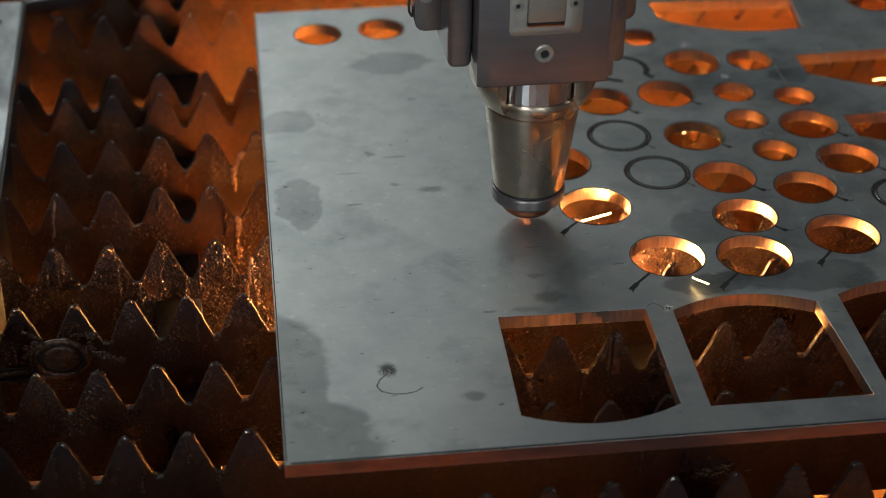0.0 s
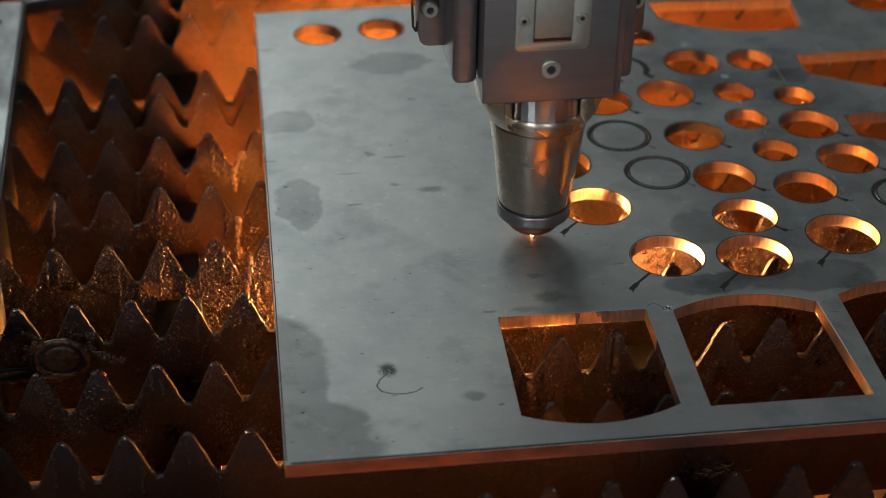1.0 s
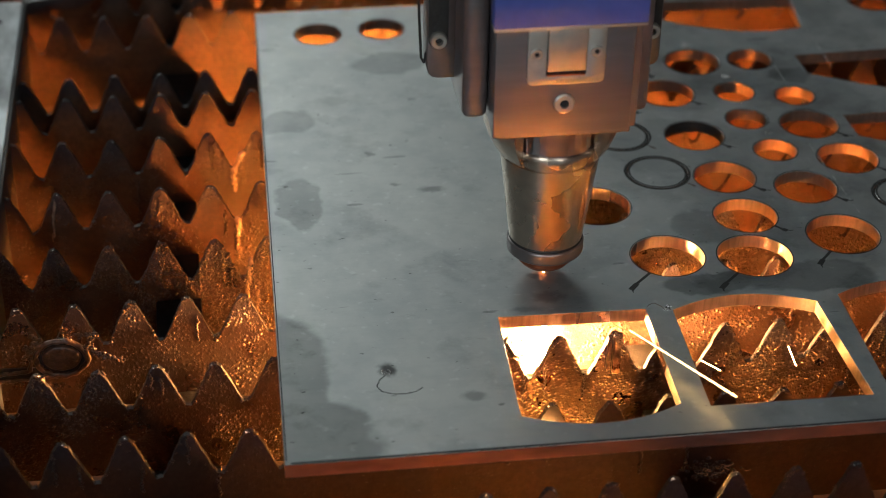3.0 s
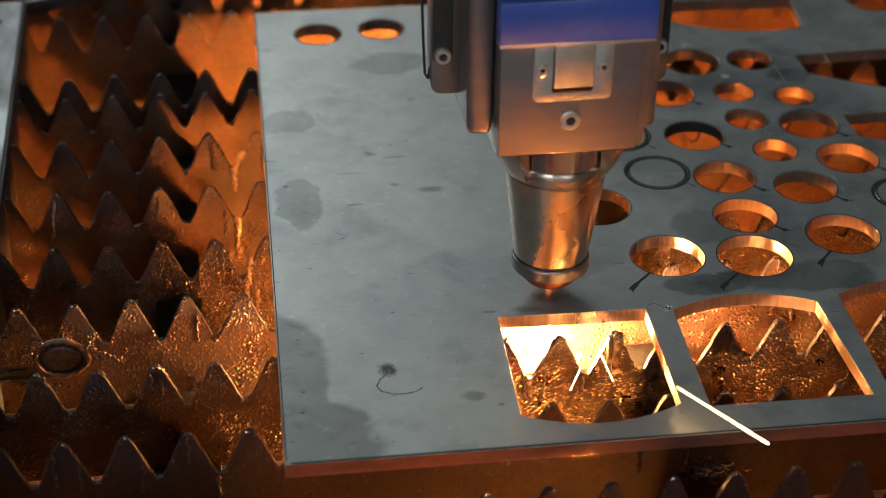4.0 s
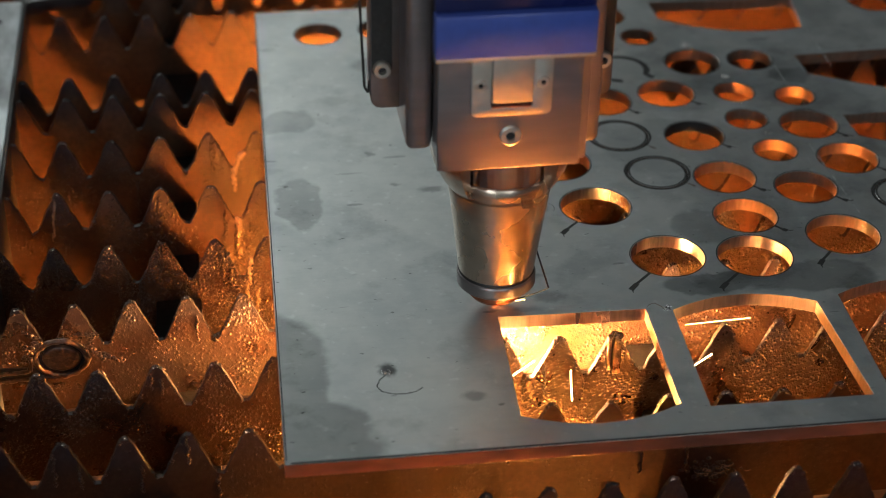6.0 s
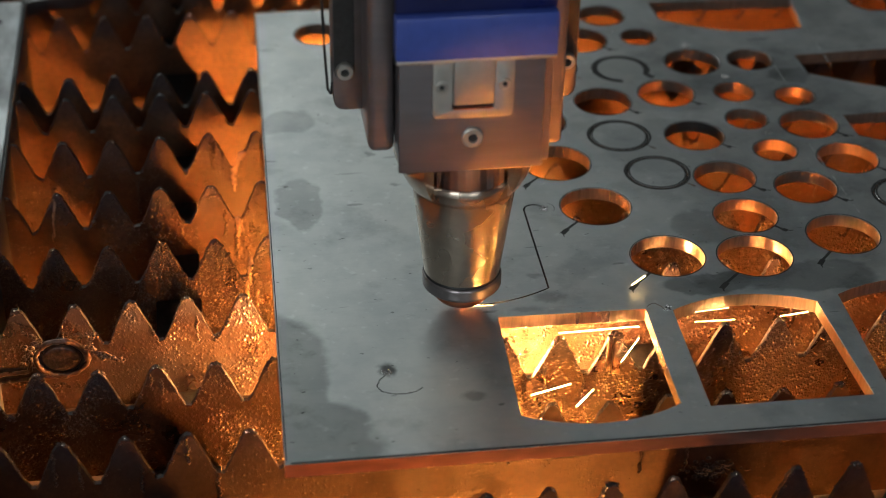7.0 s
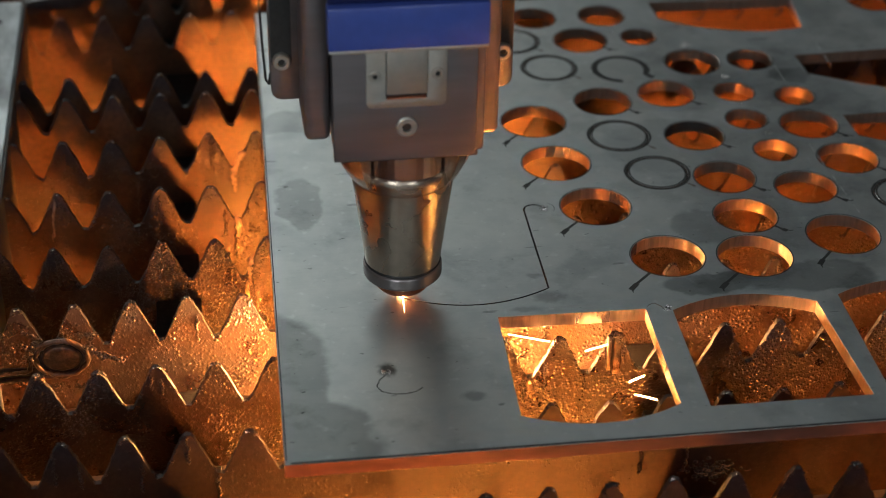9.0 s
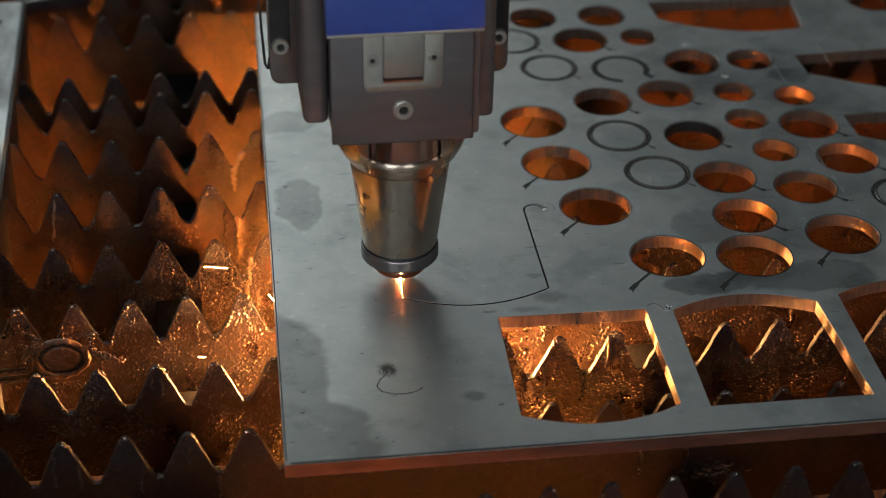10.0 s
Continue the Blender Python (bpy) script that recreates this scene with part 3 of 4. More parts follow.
# a split strip fused to one tooth
bm = box(58.5, 60.3, -64.0, -61.8, -23.0, -6.4, 0.5)
box(60.9, 64.4, -64.6, -61.8, -25.0, -4.6, 0.8, bm=bm)
bmesh.ops.subdivide_edges(bm, edges=[e for e in bm.edges if e.calc_length() > 3 * MM], cuts=6)
for v in bm.verts:
    v.co += noise.noise_vector(v.co * 420) * 0.5 * MM
crumbs(bm, [(58.5, -63.5, -7), (62.5, -64, -5.4), (64, -64, -9)], 26, 0.7, 0.25, 0.7, 41)
part("fused_strip", bm, M_RUSTY, bed, "split strip of scrap fused to a tooth", smooth=60)

tilted = tagged(part("loose_strip", box(-19, 19, -2, 2, -5, 3, 0.5), M_SLAT, at=pose(-174 * MM, 296 * MM, -11 * MM, 0, 0, 17)), "orange-lit steel strip lying behind the slats", "steel strip")

# pale frame bar beside the slats
bar = tagged(part("frame_bar", box(-232, -191, -330, 274, -32, 0, 0.8), M_BAR), "worn pale galvanised steel frame bar beside the slats", "frame bar")
# added sheet: the bar's shaded side is made dark by colour
part("side_plate", box(-191, -189.6, -330, 274, -60, -1.2, 0.3), M_SOOT_SHADE, bar, "added dark sheet on the shaded inner side of the bar")
# no real bore: a flat disc carries the hole's shade as colour
bm = turned(lathe([(0.0, 0.0), (3.2, 0.0), (3.4, 0.06)], 20), pose(-203.5 * MM, 248 * MM, 0.08 * MM))
part("hole", bm, M_RUBBER, bar, "dark disc for the shaded drilled hole")
# added out of view: gives the head something grey to reflect
front_beam = tagged(part("front_beam", box(-420, 640, -430, -206, -30, -5, 1.5), M_BAR), "unseen grey plate before the bed for the head to reflect", "beam")
rear = tagged(part("rear_beam", box(-420, 640, 372, 420, -60, 4, 1.0), M_BAR), "grey steel beam behind the slats", "beam")

# ---- the sheet, with what has been cut from it ----
# holes: x, y, radius, angle of the lead-in slit or None, its length
HOLES = [(72.9, 26.7, 15.8, 228, 12), (63.1, 66.6, 15.9, 228, 11), (60.2, 107.2, 15.7, 230, 11), (94.7, -16.9, 15.9, 228, 15), (132.0, -21.2, 16.1, 228, 14),
         (137.5, 11.0, 14.2, 316, 6), (175.7, -9.1, 16.0, 232, 12), (137.8, 44.8, 14.2, 318, 6), (172.2, 31.7, 14.2, 318, 6), (200.5, 55.1, 14.3, 318, 6),
         (192.9, 89.2, 14.1, 318, 6), (168.8, 66.3, 10.3, None, 0), (164.1, 97.7, 10.2, None, 0), (134.3, 84.6, 14.2, 318, 5), (131.7, 128.2, 14.0, 318, 5),
         (166.0, 125.9, 10.1, None, 0), (195.2, 118.5, 9.9, None, 0), (153.8, 160.4, 14.2, None, 0), (184.4, 159.7, 11.6, None, 0), (98.2, 123.4, 14.1, 318, 6),
         (101.6, 191.9, 14.0, 318, 5), (81.7, 221.2, 12.4, None, 0), (119.3, 220.1, 12.5, None, 0), (133.1, 192.3, 9.4, None, 0), (-35.1, 214.7, 12.3, None, 0),
         (-1.1, 217.3, 12.0, None, 0), (274.2, 223.8, 14.5, None, 0)]
# rings: cut round, the disc still in place
RINGS = [(78.8, 162.3, 13.6, 318, 6), (98.2, 88.6, 14.4, 318, 6), (107.8, 52.3, 14.4, 318, 6), (65.6, 194.7, 13.6, 318, 6), (215.3, 19.7, 14.3, 318, 6)]


def hole(x, y, r, slit, length, n=44):
    if slit is None:
        return arc(x, y, r, 0, 360 - 360 / n, n - 1)
    g = math.degrees(0.45 / r)
    a = radians(slit)
    u, w = Vector((math.cos(a), math.sin(a))), Vector((-math.sin(a), math.cos(a)))
    o = Vector((x, y))
    tail = []
    for d, hw, side in ((0.5, 0.5, -0.9), (0.8, 0.85, -1.0), (1.0, 0.35, -1.4)):
        tail.append((o + u * (r + length * d) + w * side * 0.6, hw))
    left = [q + w * -h for q, h in tail]
    right = [q + w * h for q, h in tail]
    return arc(x, y, r, slit + g, slit + 360 - g, n) + [tuple(q) for q in left] + [tuple(q) for q in reversed(right)]


def strip(path, width):
    """A closed outline of even width round a line of points."""
    left, right = [], []
    for i, q in enumerate(path):
        a, b = Vector(path[max(i - 1, 0)]), Vector(path[min(i + 1, len(path) - 1)])
        d = (b - a).normalized()
        nrm = Vector((-d.y, d.x)) * width / 2
        left.append(tuple(Vector(q) + nrm))
        right.append(tuple(Vector(q) - nrm))
    return left + right[::-1]


W1 = [(14.6, -52.7), (12.2, -117.1)] + arc_through((12.2, -117.1), (73.9, -117.3), 8.0)[1:] + [(75.8, -54.3)]
W2 = [(147.4, -57.6), (148.9, -121.2), (84.5, -120.4), (86.4, -56.6)] + arc_through((86.4, -56.6), (147.4, -57.6), -8.3)[1:-1]
W3 = [(219.0, -54.4), (220.0, -121.8), (155.9, -121.4), (157.6, -53.9)] + arc_through((157.6, -53.9), (219.0, -54.4), -8.3)[1:-1]
W4 = [(148.5, 234.0), (149.3, 213.0)] + arc_through((149.3, 213.0), (224.0, 193.9), 9.5, 14)[1:] + [(229.0, 231.0)]
W5 = [(209.0, 162.3), (209.6, 141.0)] + arc_through((209.6, 141.0), (276.0, 108.0), 2.0, 10)[1:] + [(276.0, 164.6)]
W6 = [(212.3, 96.2), (213.1, 75.0)] + arc_through((213.1, 75.0), (280.0, 44.0), 2.0, 10)[1:] + [(280.0, 97.4)]

# the cut that is being made: lead-in, down, an arc, up again
LEAD = [(49.6, 27.6), (48.4, 29.8), (46.4, 31.2), (43.6, 31.2), (41.4, 29.9), (40.4, 27.6)]
RUN = [(40.3, 21.1), (40.1, 14.0), (40.0, 7.2), (39.9, 0.0), (39.7, -7.0), (39.6, -14.0), (39.5, -21.0), (39.4, -28.0), (39.2, -34.6)]
BOW = arc_through((39.2, -34.6), (-21.9, -34.4), -8.6, 18)[1:]
BOW = [(x, -69.1 - y) if y > -34.3 else (x, y) for x, y in BOW]
BACK = [(-21.8, -30.9), (-21.7, -27.4), (-21.6, -23.4), (-21.5, -19.4)]
KERF = 1.1
OPEN_RING = [(129.6, 145.6), (127.4, 148.2)] + arc(115.0, 156.8, 13.4, -29, 262, 40)
TAB = [(76.6, -53.4), (77.3, -52.2), (78.8, -51.2), (80.6, -51.2), (82.0, -52.8), (83.2, -54.6)]
CUT = LEAD + RUN + BOW + BACK

OUTER = [(-66.8, 244.0), (-77.2, -134.4), (360.0, -139.5), (360.0, 246.5)]
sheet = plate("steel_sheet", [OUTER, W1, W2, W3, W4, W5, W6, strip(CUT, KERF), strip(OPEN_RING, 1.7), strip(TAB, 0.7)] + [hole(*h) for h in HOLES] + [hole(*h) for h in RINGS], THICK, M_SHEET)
sheet.data.materials.append(M_EDGE)
sheet.data.materials.append(M_SOOT_SHADE)
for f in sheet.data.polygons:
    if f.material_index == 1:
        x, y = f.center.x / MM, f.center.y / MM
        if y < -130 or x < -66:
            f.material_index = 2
        # walls of the cut are near-black, which paints the narrow slit's shade
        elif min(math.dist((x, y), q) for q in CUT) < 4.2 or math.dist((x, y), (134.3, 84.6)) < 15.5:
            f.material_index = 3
tagged(sheet, "grey mill-finish steel sheet with cut-out holes on the slats", "steel sheet")
for x, y, r, *_ in RINGS:
    d = plate("cut_disc", [arc(x, y, r - 0.95, 0, 352, 44)], THICK, M_SHEET)
    tagged(d, "round steel disc cut out and still lying in the sheet", "disc", "cut discs")


def flat_strip(name, path, width, material, parent, z=0.02):
    bm = bmesh.new()
    o = strip(path, width)
    h = len(o) // 2
    vs = [bm.verts.new((x * MM, y * MM, z * MM)) for x, y in o]
    for i in range(h - 1):
        bm.faces.new((vs[i], vs[i + 1], vs[2 * h - 2 - i], vs[2 * h - 1 - i]))
    return part(name, bm, material, parent)


def pierce(x, y, r, seed):
    """Where the beam went in: a bright spattered crater rim with a dark eye."""
    g = random.Random(seed)
    bm = bmesh.new()
    for k in range(26):
        a, d = g.uniform(0, math.tau), r * g.uniform(0.15, 1.0)
        own = bmesh.new()
        bmesh.ops.create_icosphere(own, subdivisions=1, radius=1)
        q = r * g.uniform(0.10, 0.26) * (1.2 - d / r * 0.6)
        for v in own.verts:
            v.co = Vector((x + d * math.cos(a) + v.co.x * q * 1.4, y + d * math.sin(a) + v.co.y * q * 1.4, v.co.z * q * 0.6 + 0.05)) * MM
        join(bm, own)
    ob = part("pierce_mark", bm, M_SPATTER_GLINT, sheet, "bright spattered pierce mark", smooth=80)
    flat_strip("pierce_eye", arc(x, y, 0.3 * r, 0, 360, 10), 0.3 * r, M_SOOT_SHADE, ob, 0.15)


for i, (x, y, r) in enumerate(((49.6, 27.6, 2.2), (84.8, -55.0, 2.3), (-34.7, -84.3, 2.3), (155.5, 179.6, 2.6), (166.3, 142.2, 2.4), (170.2, 82.2, 2.0), (165.6, 113.5, 1.6), (120.5, 200.0, 1.5))):
    pierce(x, y, r, i)
flat_strip("scorch_line", [(-34.7, -85.3), (-37.6, -88.6), (-39.2, -92.6), (-37.6, -96.0), (-33.6, -98.0), (-28.4, -98.4), (-24.6, -97.4), (-21.9, -95.3)], 0.5, M_SOOT_SHADE, sheet)
flat_strip("scorch_line", arc(49.6, 27.6, 4.6, -40, 60, 10), 0.25, M_SOOT_SHADE, sheet)
flat_strip("edge_scale", [(-77.0 + 2, -133.9), (60, -135.5), (200, -137.0), (359, -139.0)], 1.1, M_SOOT_SHADE, sheet)
flat_strip("edge_scale", [(-76.6, -132), (-73.5, -20), (-70.5, 90), (-66.6, 240)], 0.5, M_SOOT_SHADE, sheet)
# soot round the rings, widened to paint the dark of the gaps too
for x, y, r, *_ in RINGS:
    flat_strip("scorch_ring", arc(x, y, r + 0.5, 0, 360, 44), 1.2, M_SOOT_SHADE, sheet)
    flat_strip("scorch_ring", arc(x, y, r - 1.35, 0, 360, 44), 0.9, M_SOOT_SHADE, sheet)
flat_strip("scorch_ring", OPEN_RING, 3.2, M_SOOT_SHADE, sheet, 0.015)
for x, y, r, a, n in HOLES:
    flat_strip("scorch_ring", arc(x, y, r + 0.3, 0, 360, 44), 0.55, M_SOOT_SHADE, sheet)
    if a is not None:
        u = Vector((math.cos(radians(a)), math.sin(radians(a))))
        w = Vector((-u.y, u.x))
        o = Vector((x, y)) + u * (r + n)
        c = Vector((x, y))
        # soot strip that bridges the slit and paints its shade as well
        flat_strip("scorch_line", [tuple(c + u * (r + 0.3)), tuple(c + u * (r + n * 0.45) - w * 0.4), tuple(c + u * (r + n * 0.75) - w * 0.7)], 1.3, M_SOOT_SHADE, sheet)
        flat_strip("scorch_line", [tuple(c + u * (r + n * 0.7) - w * 0.6), tuple(c + u * (r + n * 1.08) - w * 0.5)], 2.4, M_SOOT_SHADE, sheet, 0.03)
        flat_strip("scorch_line", [tuple(o - w * 0.6), tuple(o + u * 1.3 + w * 0.4), tuple(o + u * 2.4 + w * 1.4)], 0.5, M_SOOT_SHADE, sheet)


flat_strip("scuff_line", [(226.5, 223.9), (224.4, 148.8)], 0.5, M_SCUFF, sheet)
flat_strip("scuff_line", [(186.6, 69.9), (189.0, 6.3)], 0.5, M_SCUFF, sheet)
flat_strip("scuff_line", [(195.2, 162.0), (195.1, 131.4)], 0.5, M_SCUFF, sheet)


# ---- the cutting head ----
def hex_screw(name, r, depth, parent, at, material=M_LIGHT):
    """A countersunk screw with a dark hexagon socket; it faces -y."""
    prof = [(r, 0.0), (r, depth * 0.7), (r * 0.86, depth), (r * 0.46, depth), (r * 0.42, depth * 0.3)]
    bm = turned(lathe(prof, 24), pose(0, 0, 0, 90))
    ob = part(name, bm, material, parent, at=at)
    bm = turned(lathe([(0.0, depth * 0.32), (r * 0.44, depth * 0.32)], 6), pose(0, 0, 0, 90))
    part("socket", bm, M_RUBBER, ob)
    return ob


head = tagged(new("laser_torch"), "laser cutting head of brushed steel with blue cover", "laser head")
head.empty_display_size = 0.01
cone = part("nozzle_body", lathe([(15.0, 17.5), (15.4, 20), (17.2, 34), (18.8, 47), (20.0, 56), (20.1, 58.4), (19.5, 58.8), (19.5, 59.6), (20.6, 60.2), (20.9, 62.0), (20.9, 64.0), (20.4, 65.2), (19.0, 65.4)], 72), M_CONE, head, "tapered burnished steel nozzle body")
part("chrome_ring", lathe([(18.4, 65.0), (19.6, 65.3), (19.8, 66.0), (19.8, 76.0), (19.8, 80.0), (10, 80.2)], 44), M_CHROME, head, "faceted chrome clamp ring", smooth=5)
bm = lathe([(21.4, 60.2), (23.2, 62.8), (25.6, 67.5), (27.4, 73.0), (27.6, 83.0), (20.6, 83.0), (20.8, 70.0), (20.9, 61.0), (21.4, 60.2)], 56, -47, 227)
bmesh.ops.holes_fill(bm, edges=[e for e in bm.edges if len(e.link_faces) == 1])
part("collar", bm, M_CONE, head, "bronzed steel collar")
part("gap_ring", lathe([(15.2, 17.4), (15.5, 18.2), (15.2, 19.0), (13, 19.0)], 48), M_RUBBER, head, "black rubber seal")


def knurled():
    bm = bmesh.new()
    rows, n = 7, 120
    vs = []
    for k in range(rows):
        z = 12.4 + 4.6 * k / (rows - 1)
        ring = []
        for i in range(n):
            a = math.tau * i / n
            r = 15.75 + (0.28 if (i + k) % 2 else 0.0)
            ring.append(bm.verts.new((r * math.cos(a) * MM, r * math.sin(a) * MM, z * MM)))
        vs.append(ring)
    for r, z, first in ((15.3, 17.7, False), (13.5, 17.8, False), (15.0, 11.6, True), (12.8, 10.6, True), (9.0, 10.5, True)):
        ring = [bm.verts.new((r * math.cos(math.tau * i / n) * MM, r * math.sin(math.tau * i / n) * MM, z * MM)) for i in range(n)]
        vs = [ring] + vs if first else vs + [ring]
    for a, b in zip(vs, vs[1:]):
        for i in range(n):
            bm.faces.new((a[i], a[(i + 1) % n], b[(i + 1) % n], b[i]))
    return bm


part("lock_ring", knurled(), M_ARM, head, "knurled steel lock ring", smooth=50)
part("ceramic_seat", lathe([(11.6, 11.0), (11.4, 7.4), (10.2, 5.8), (6.0, 5.6)], 40), M_COPPER, head, "copper nozzle seat")
part("nozzle_tip", lathe([(9.4, 6.0), (9.0, 5.0), (6.2, 3.6), (3.2, 1.9), (1.6, 1.5), (0.8, 1.5), (0.8, 4.0)], 40), M_COPPER, head, "copper nozzle tip")
body = part("body", box(-29, 27, -27.5, 32, 82, 300, 1.2), M_BODY, head)
part("base_flange", box(-27, 25, -27, 30, 79.5, 82.5, 0.8), M_DARK, head)
front = part("front_plate", prism([(-29.5, 82), (23.5, 82), (23.5, 132), (-29.5, 132)], -30.5, -27.4, 0.5), M_BODY, head, "brushed steel front plate")
pl = [(-17.5, 131), (-17.5, 106.5), (-16.8, 105), (-15.6, 104.4), (10.2, 104.4), (11.4, 105), (12.0, 106.5), (12.0, 131), (4.8, 131), (4.8, 108.2), (-10.4, 108.2), (-10.4, 131)]
cover = part("yoke_plate", prism(pl, -31.6, -30.4, 0.2), M_LIGHT, front, "pale steel yoke plate")
part("block", box(-10.2, 4.6, -33.2, -30.4, 110.4, 131, 0.4), M_LIGHT, front)
# slot drawn as a dark strip, its orange reflection as a copper one
part("slot", box(-10.2, 4.6, -30.9, -30.3, 108.7, 110.4), M_RUBBER, front, "dark slot")
part("slot_edge", box(-10.0, 4.4, -32.0, -30.3, 107.9, 108.7, 0.2), M_COPPER, front, "copper-coloured strip that paints the fire reflected in the slot")
for x, z in ((-14.3, 117.4), (8.5, 117.6)):
    hex_screw("screw", 2.3, 0.8, front, pose(x * MM, -31.6 * MM, z * MM))
hex_screw("clamp_screw", 4.0, 1.2, front, pose(-2.6 * MM, -30.5 * MM, 95.8 * MM))
lip = [(-31.2, 129.2), (26.8, 129.2), (26.8, 146), (-31.2, 146)]
blue = part("cover", prism(lip, -34.5, -27.0, 1.0), M_BLUE, head, "blue painted cover")
# light on the cover's lower edge, drawn as a pale strip
part("cover_edge", box(-31.0, 26.6, -34.2, -28.0, 128.1, 129.3, 0.3), M_LIGHT, blue, "pale strip that paints the lit edge of the cover")
# upper part of the cover, much darker blue than the lip
part("cover_top", prism([(-31.0, 146), (26.6, 146), (26.6, 300), (-31.0, 300)], -31.0, -26.0, 0.8), M_NAVY, head, "dark blue upper part of the cover")
part("side_channel", box(-39.2, -29.4, -18, 20, 84, 300, 3.0, 4), M_BODY, head, "brushed steel side channel")
part("side_channel", box(27.3, 35.0, -14, 20, 81, 300, 2.6, 4), M_BODY, head, "brushed steel side channel")


def arm(x0, x1, z0, sx, sz, flip):
    o = [(x0, 300), (x0, z0 + 4)] + [(x0 + 4 - 4 * math.cos(radians(a)), z0 + 4 - 4 * math.sin(radians(a))) for a in (30, 60, 90)] + [(x1, z0), (x1, 300)]
    if flip:
        o = [(x0 + x1 - x, z) for x, z in o]
    ob = part("side_arm", prism(o, 3.5, 16, 0.4), M_ARM, head, "dark grey steel side arm")
    # the recess is a flat inlay; its shade is put into the colour
    slot = [(sx - 3.9, 300), (sx - 3.9, sz)] + [(sx - 3.9 * math.cos(radians(a)), sz - 3.9 * math.sin(radians(a))) for a in range(20, 180, 20)] + [(sx + 3.9, sz), (sx + 3.9, 300)]
    part("slot", prism(slot, 3.2, 3.6), M_SOOT_SHADE, ob, "dark inlay for the shaded slot in the arm")
    hex_screw("cap_screw", 3.4, 2.6, ob, pose(sx * MM, 3.2 * MM, sz * MM))
    return ob


arm(-50, -37.6, 91.4, -45.8, 108.4, False)
arm(35.0, 43.0, 92, 38.6, 107.9, True)
bm = bmesh.new()
for p, q in (((-53.2, 8, 300), (-53.2, 8, 131)), ((-53.2, 8, 131), (-52.6, 8, 114)), ((-52.6, 8, 114), (-51.8, 8, 98.4)), ((-51.8, 8, 98.4), (-50.6, 8, 96.2)), ((-50.6, 8, 96.2), (-49.8, 8, 101))):
    streak(bm, p, q, 0.55, 0.55)
part("cable", bm, M_RUBBER, head, "thin black cable")
part("bridge", box(-47, -29, 6, 20, 118, 124, 0.5), M_CHROME, head, "bright steel cross pin")

# metal still to be cut: short pieces in the line of the cut, blown out one after another
def even(path, step):
    out, rest = [path[0]], step
    for a, b in zip(path, path[1:]):
        d = math.dist(a, b)
        while rest < d:
            t = rest / d
            out.append((a[0] + (b[0] - a[0]) * t, a[1] + (b[1] - a[1]) * t))
            rest += step
        rest -= d
    return out + [path[-1]]


CHIPS = []
STEPS = even(RUN + BOW + BACK, 2.6)
for i in range(len(STEPS) - 1):
    chip = plate("kerf_metal", [strip(STEPS[i:i + 2], KERF - 0.02)], THICK, M_SHEET, 0.02)
    tagged(chip, "sliver of grey steel sheet in the line of the cut", "steel sliver", "metal in the cut")
    CHIPS.append((chip, STEPS[i]))

# ---- burning metal below the sheet ----
jet = tagged(new("molten_jet"), "glowing orange jet of molten metal under the sheet", "molten metal")
jet.empty_display_size = 0.01
bm = bmesh.new()
streak(bm, (0, 0, -13), (0, 0, -40), 0.5, 1.5)
streak(bm, (0, 0, -40), (0, 0, -60), 1.5, 1.8)
part("jet_core", bm, M_JET, jet)
bm = bmesh.new()
streak(bm, (0, 0, -60), (0, 0, -298), 0.5, 0.8)
part("jet_foot", bm, M_POOL, jet)
# unseen emitter low in the tray, added as light from below
bm = bmesh.new()
for _ in range(70):
    a, r, ln = rng.uniform(0, math.tau), 3 + 40 * rng.random() ** 1.3, rng.uniform(6, 12)
    z = rng.uniform(-296, -262) + r * 0.1
    streak(bm, (r * math.cos(a), r * math.sin(a), z), ((r + ln) * math.cos(a), (r + ln) * math.sin(a), z + rng.uniform(-6, 12)), 0.9, 0.4)
splash = tagged(part("spark_splash", bm, M_POOL), "unseen glowing sparks at the tray that light the slats from below", "sparks", kind="stuff")

flame = tagged(part("cutting_flame", lathe([(0.0, -1.0), (1.5, -0.7), (2.3, 0.3), (1.5, 1.1), (0.0, 1.5)], 16), M_FLAME), "white-hot flame at the cut", "flame")

# ---- sparks that fly about ----
SPARKS = []


def spark(t, p, q, r):
    """A glowing drop of steel, drawn out by its flight, that passes p to q (millimetres) at t seconds."""
    p, q = Vector(p), Vector(q)
    c, h = (p + q) / 2, (q - p) / 2
    bm = bmesh.new()
    r *= 0.42 if c.z < -7 else 0.9
    streak(bm, -h, h, r * 0.45, r * 0.5)
    ob = part("spark", bm, M_FILL_SPARK if c.z < -7 else M_SPARK, at=Matrix.Translation(c * MM))
    tagged(ob, "glowing yellow streak of a flying spark", "spark", "flying sparks")
    SPARKS.append((t, ob, c, h.normalized()))


spark(0.0, (72.7, 48.4, -21.5), (86.0, 48.9, -18.5), 0.54)
spark(0.0, (133.3, 98.5, -6.5), (137.1, 102.9, -3.5), 0.90)
spark(0.0, (99.6, -38.4, 2.5), (103.4, -48.0, 5.5), 0.90)
spark(0.0, (244.3, 138.1, -4.5), (248.8, 133.6, -1.5), 0.63)
spark(0.5, (75.4, 49.9, -16.5), (87.2, 49.6, -13.5), 0.54)
spark(0.5, (79.5, 54.6, -13.5), (83.3, 45.1, -10.5), 0.36)
spark(1.5, (136.3, 81.8, 2.5), (141.7, 80.2, 5.5), 0.63)
spark(1.5, (40.4, -41.5, -7.5), (53.4, -46.6, -4.5), 0.36)
spark(1.5, (125.1, -170.7, -1.5), (127.9, -173.4, 1.5), 0.81)
spark(2.0, (28.3, -44.1, -15.5), (30.8, -57.4, -12.5), 0.54)
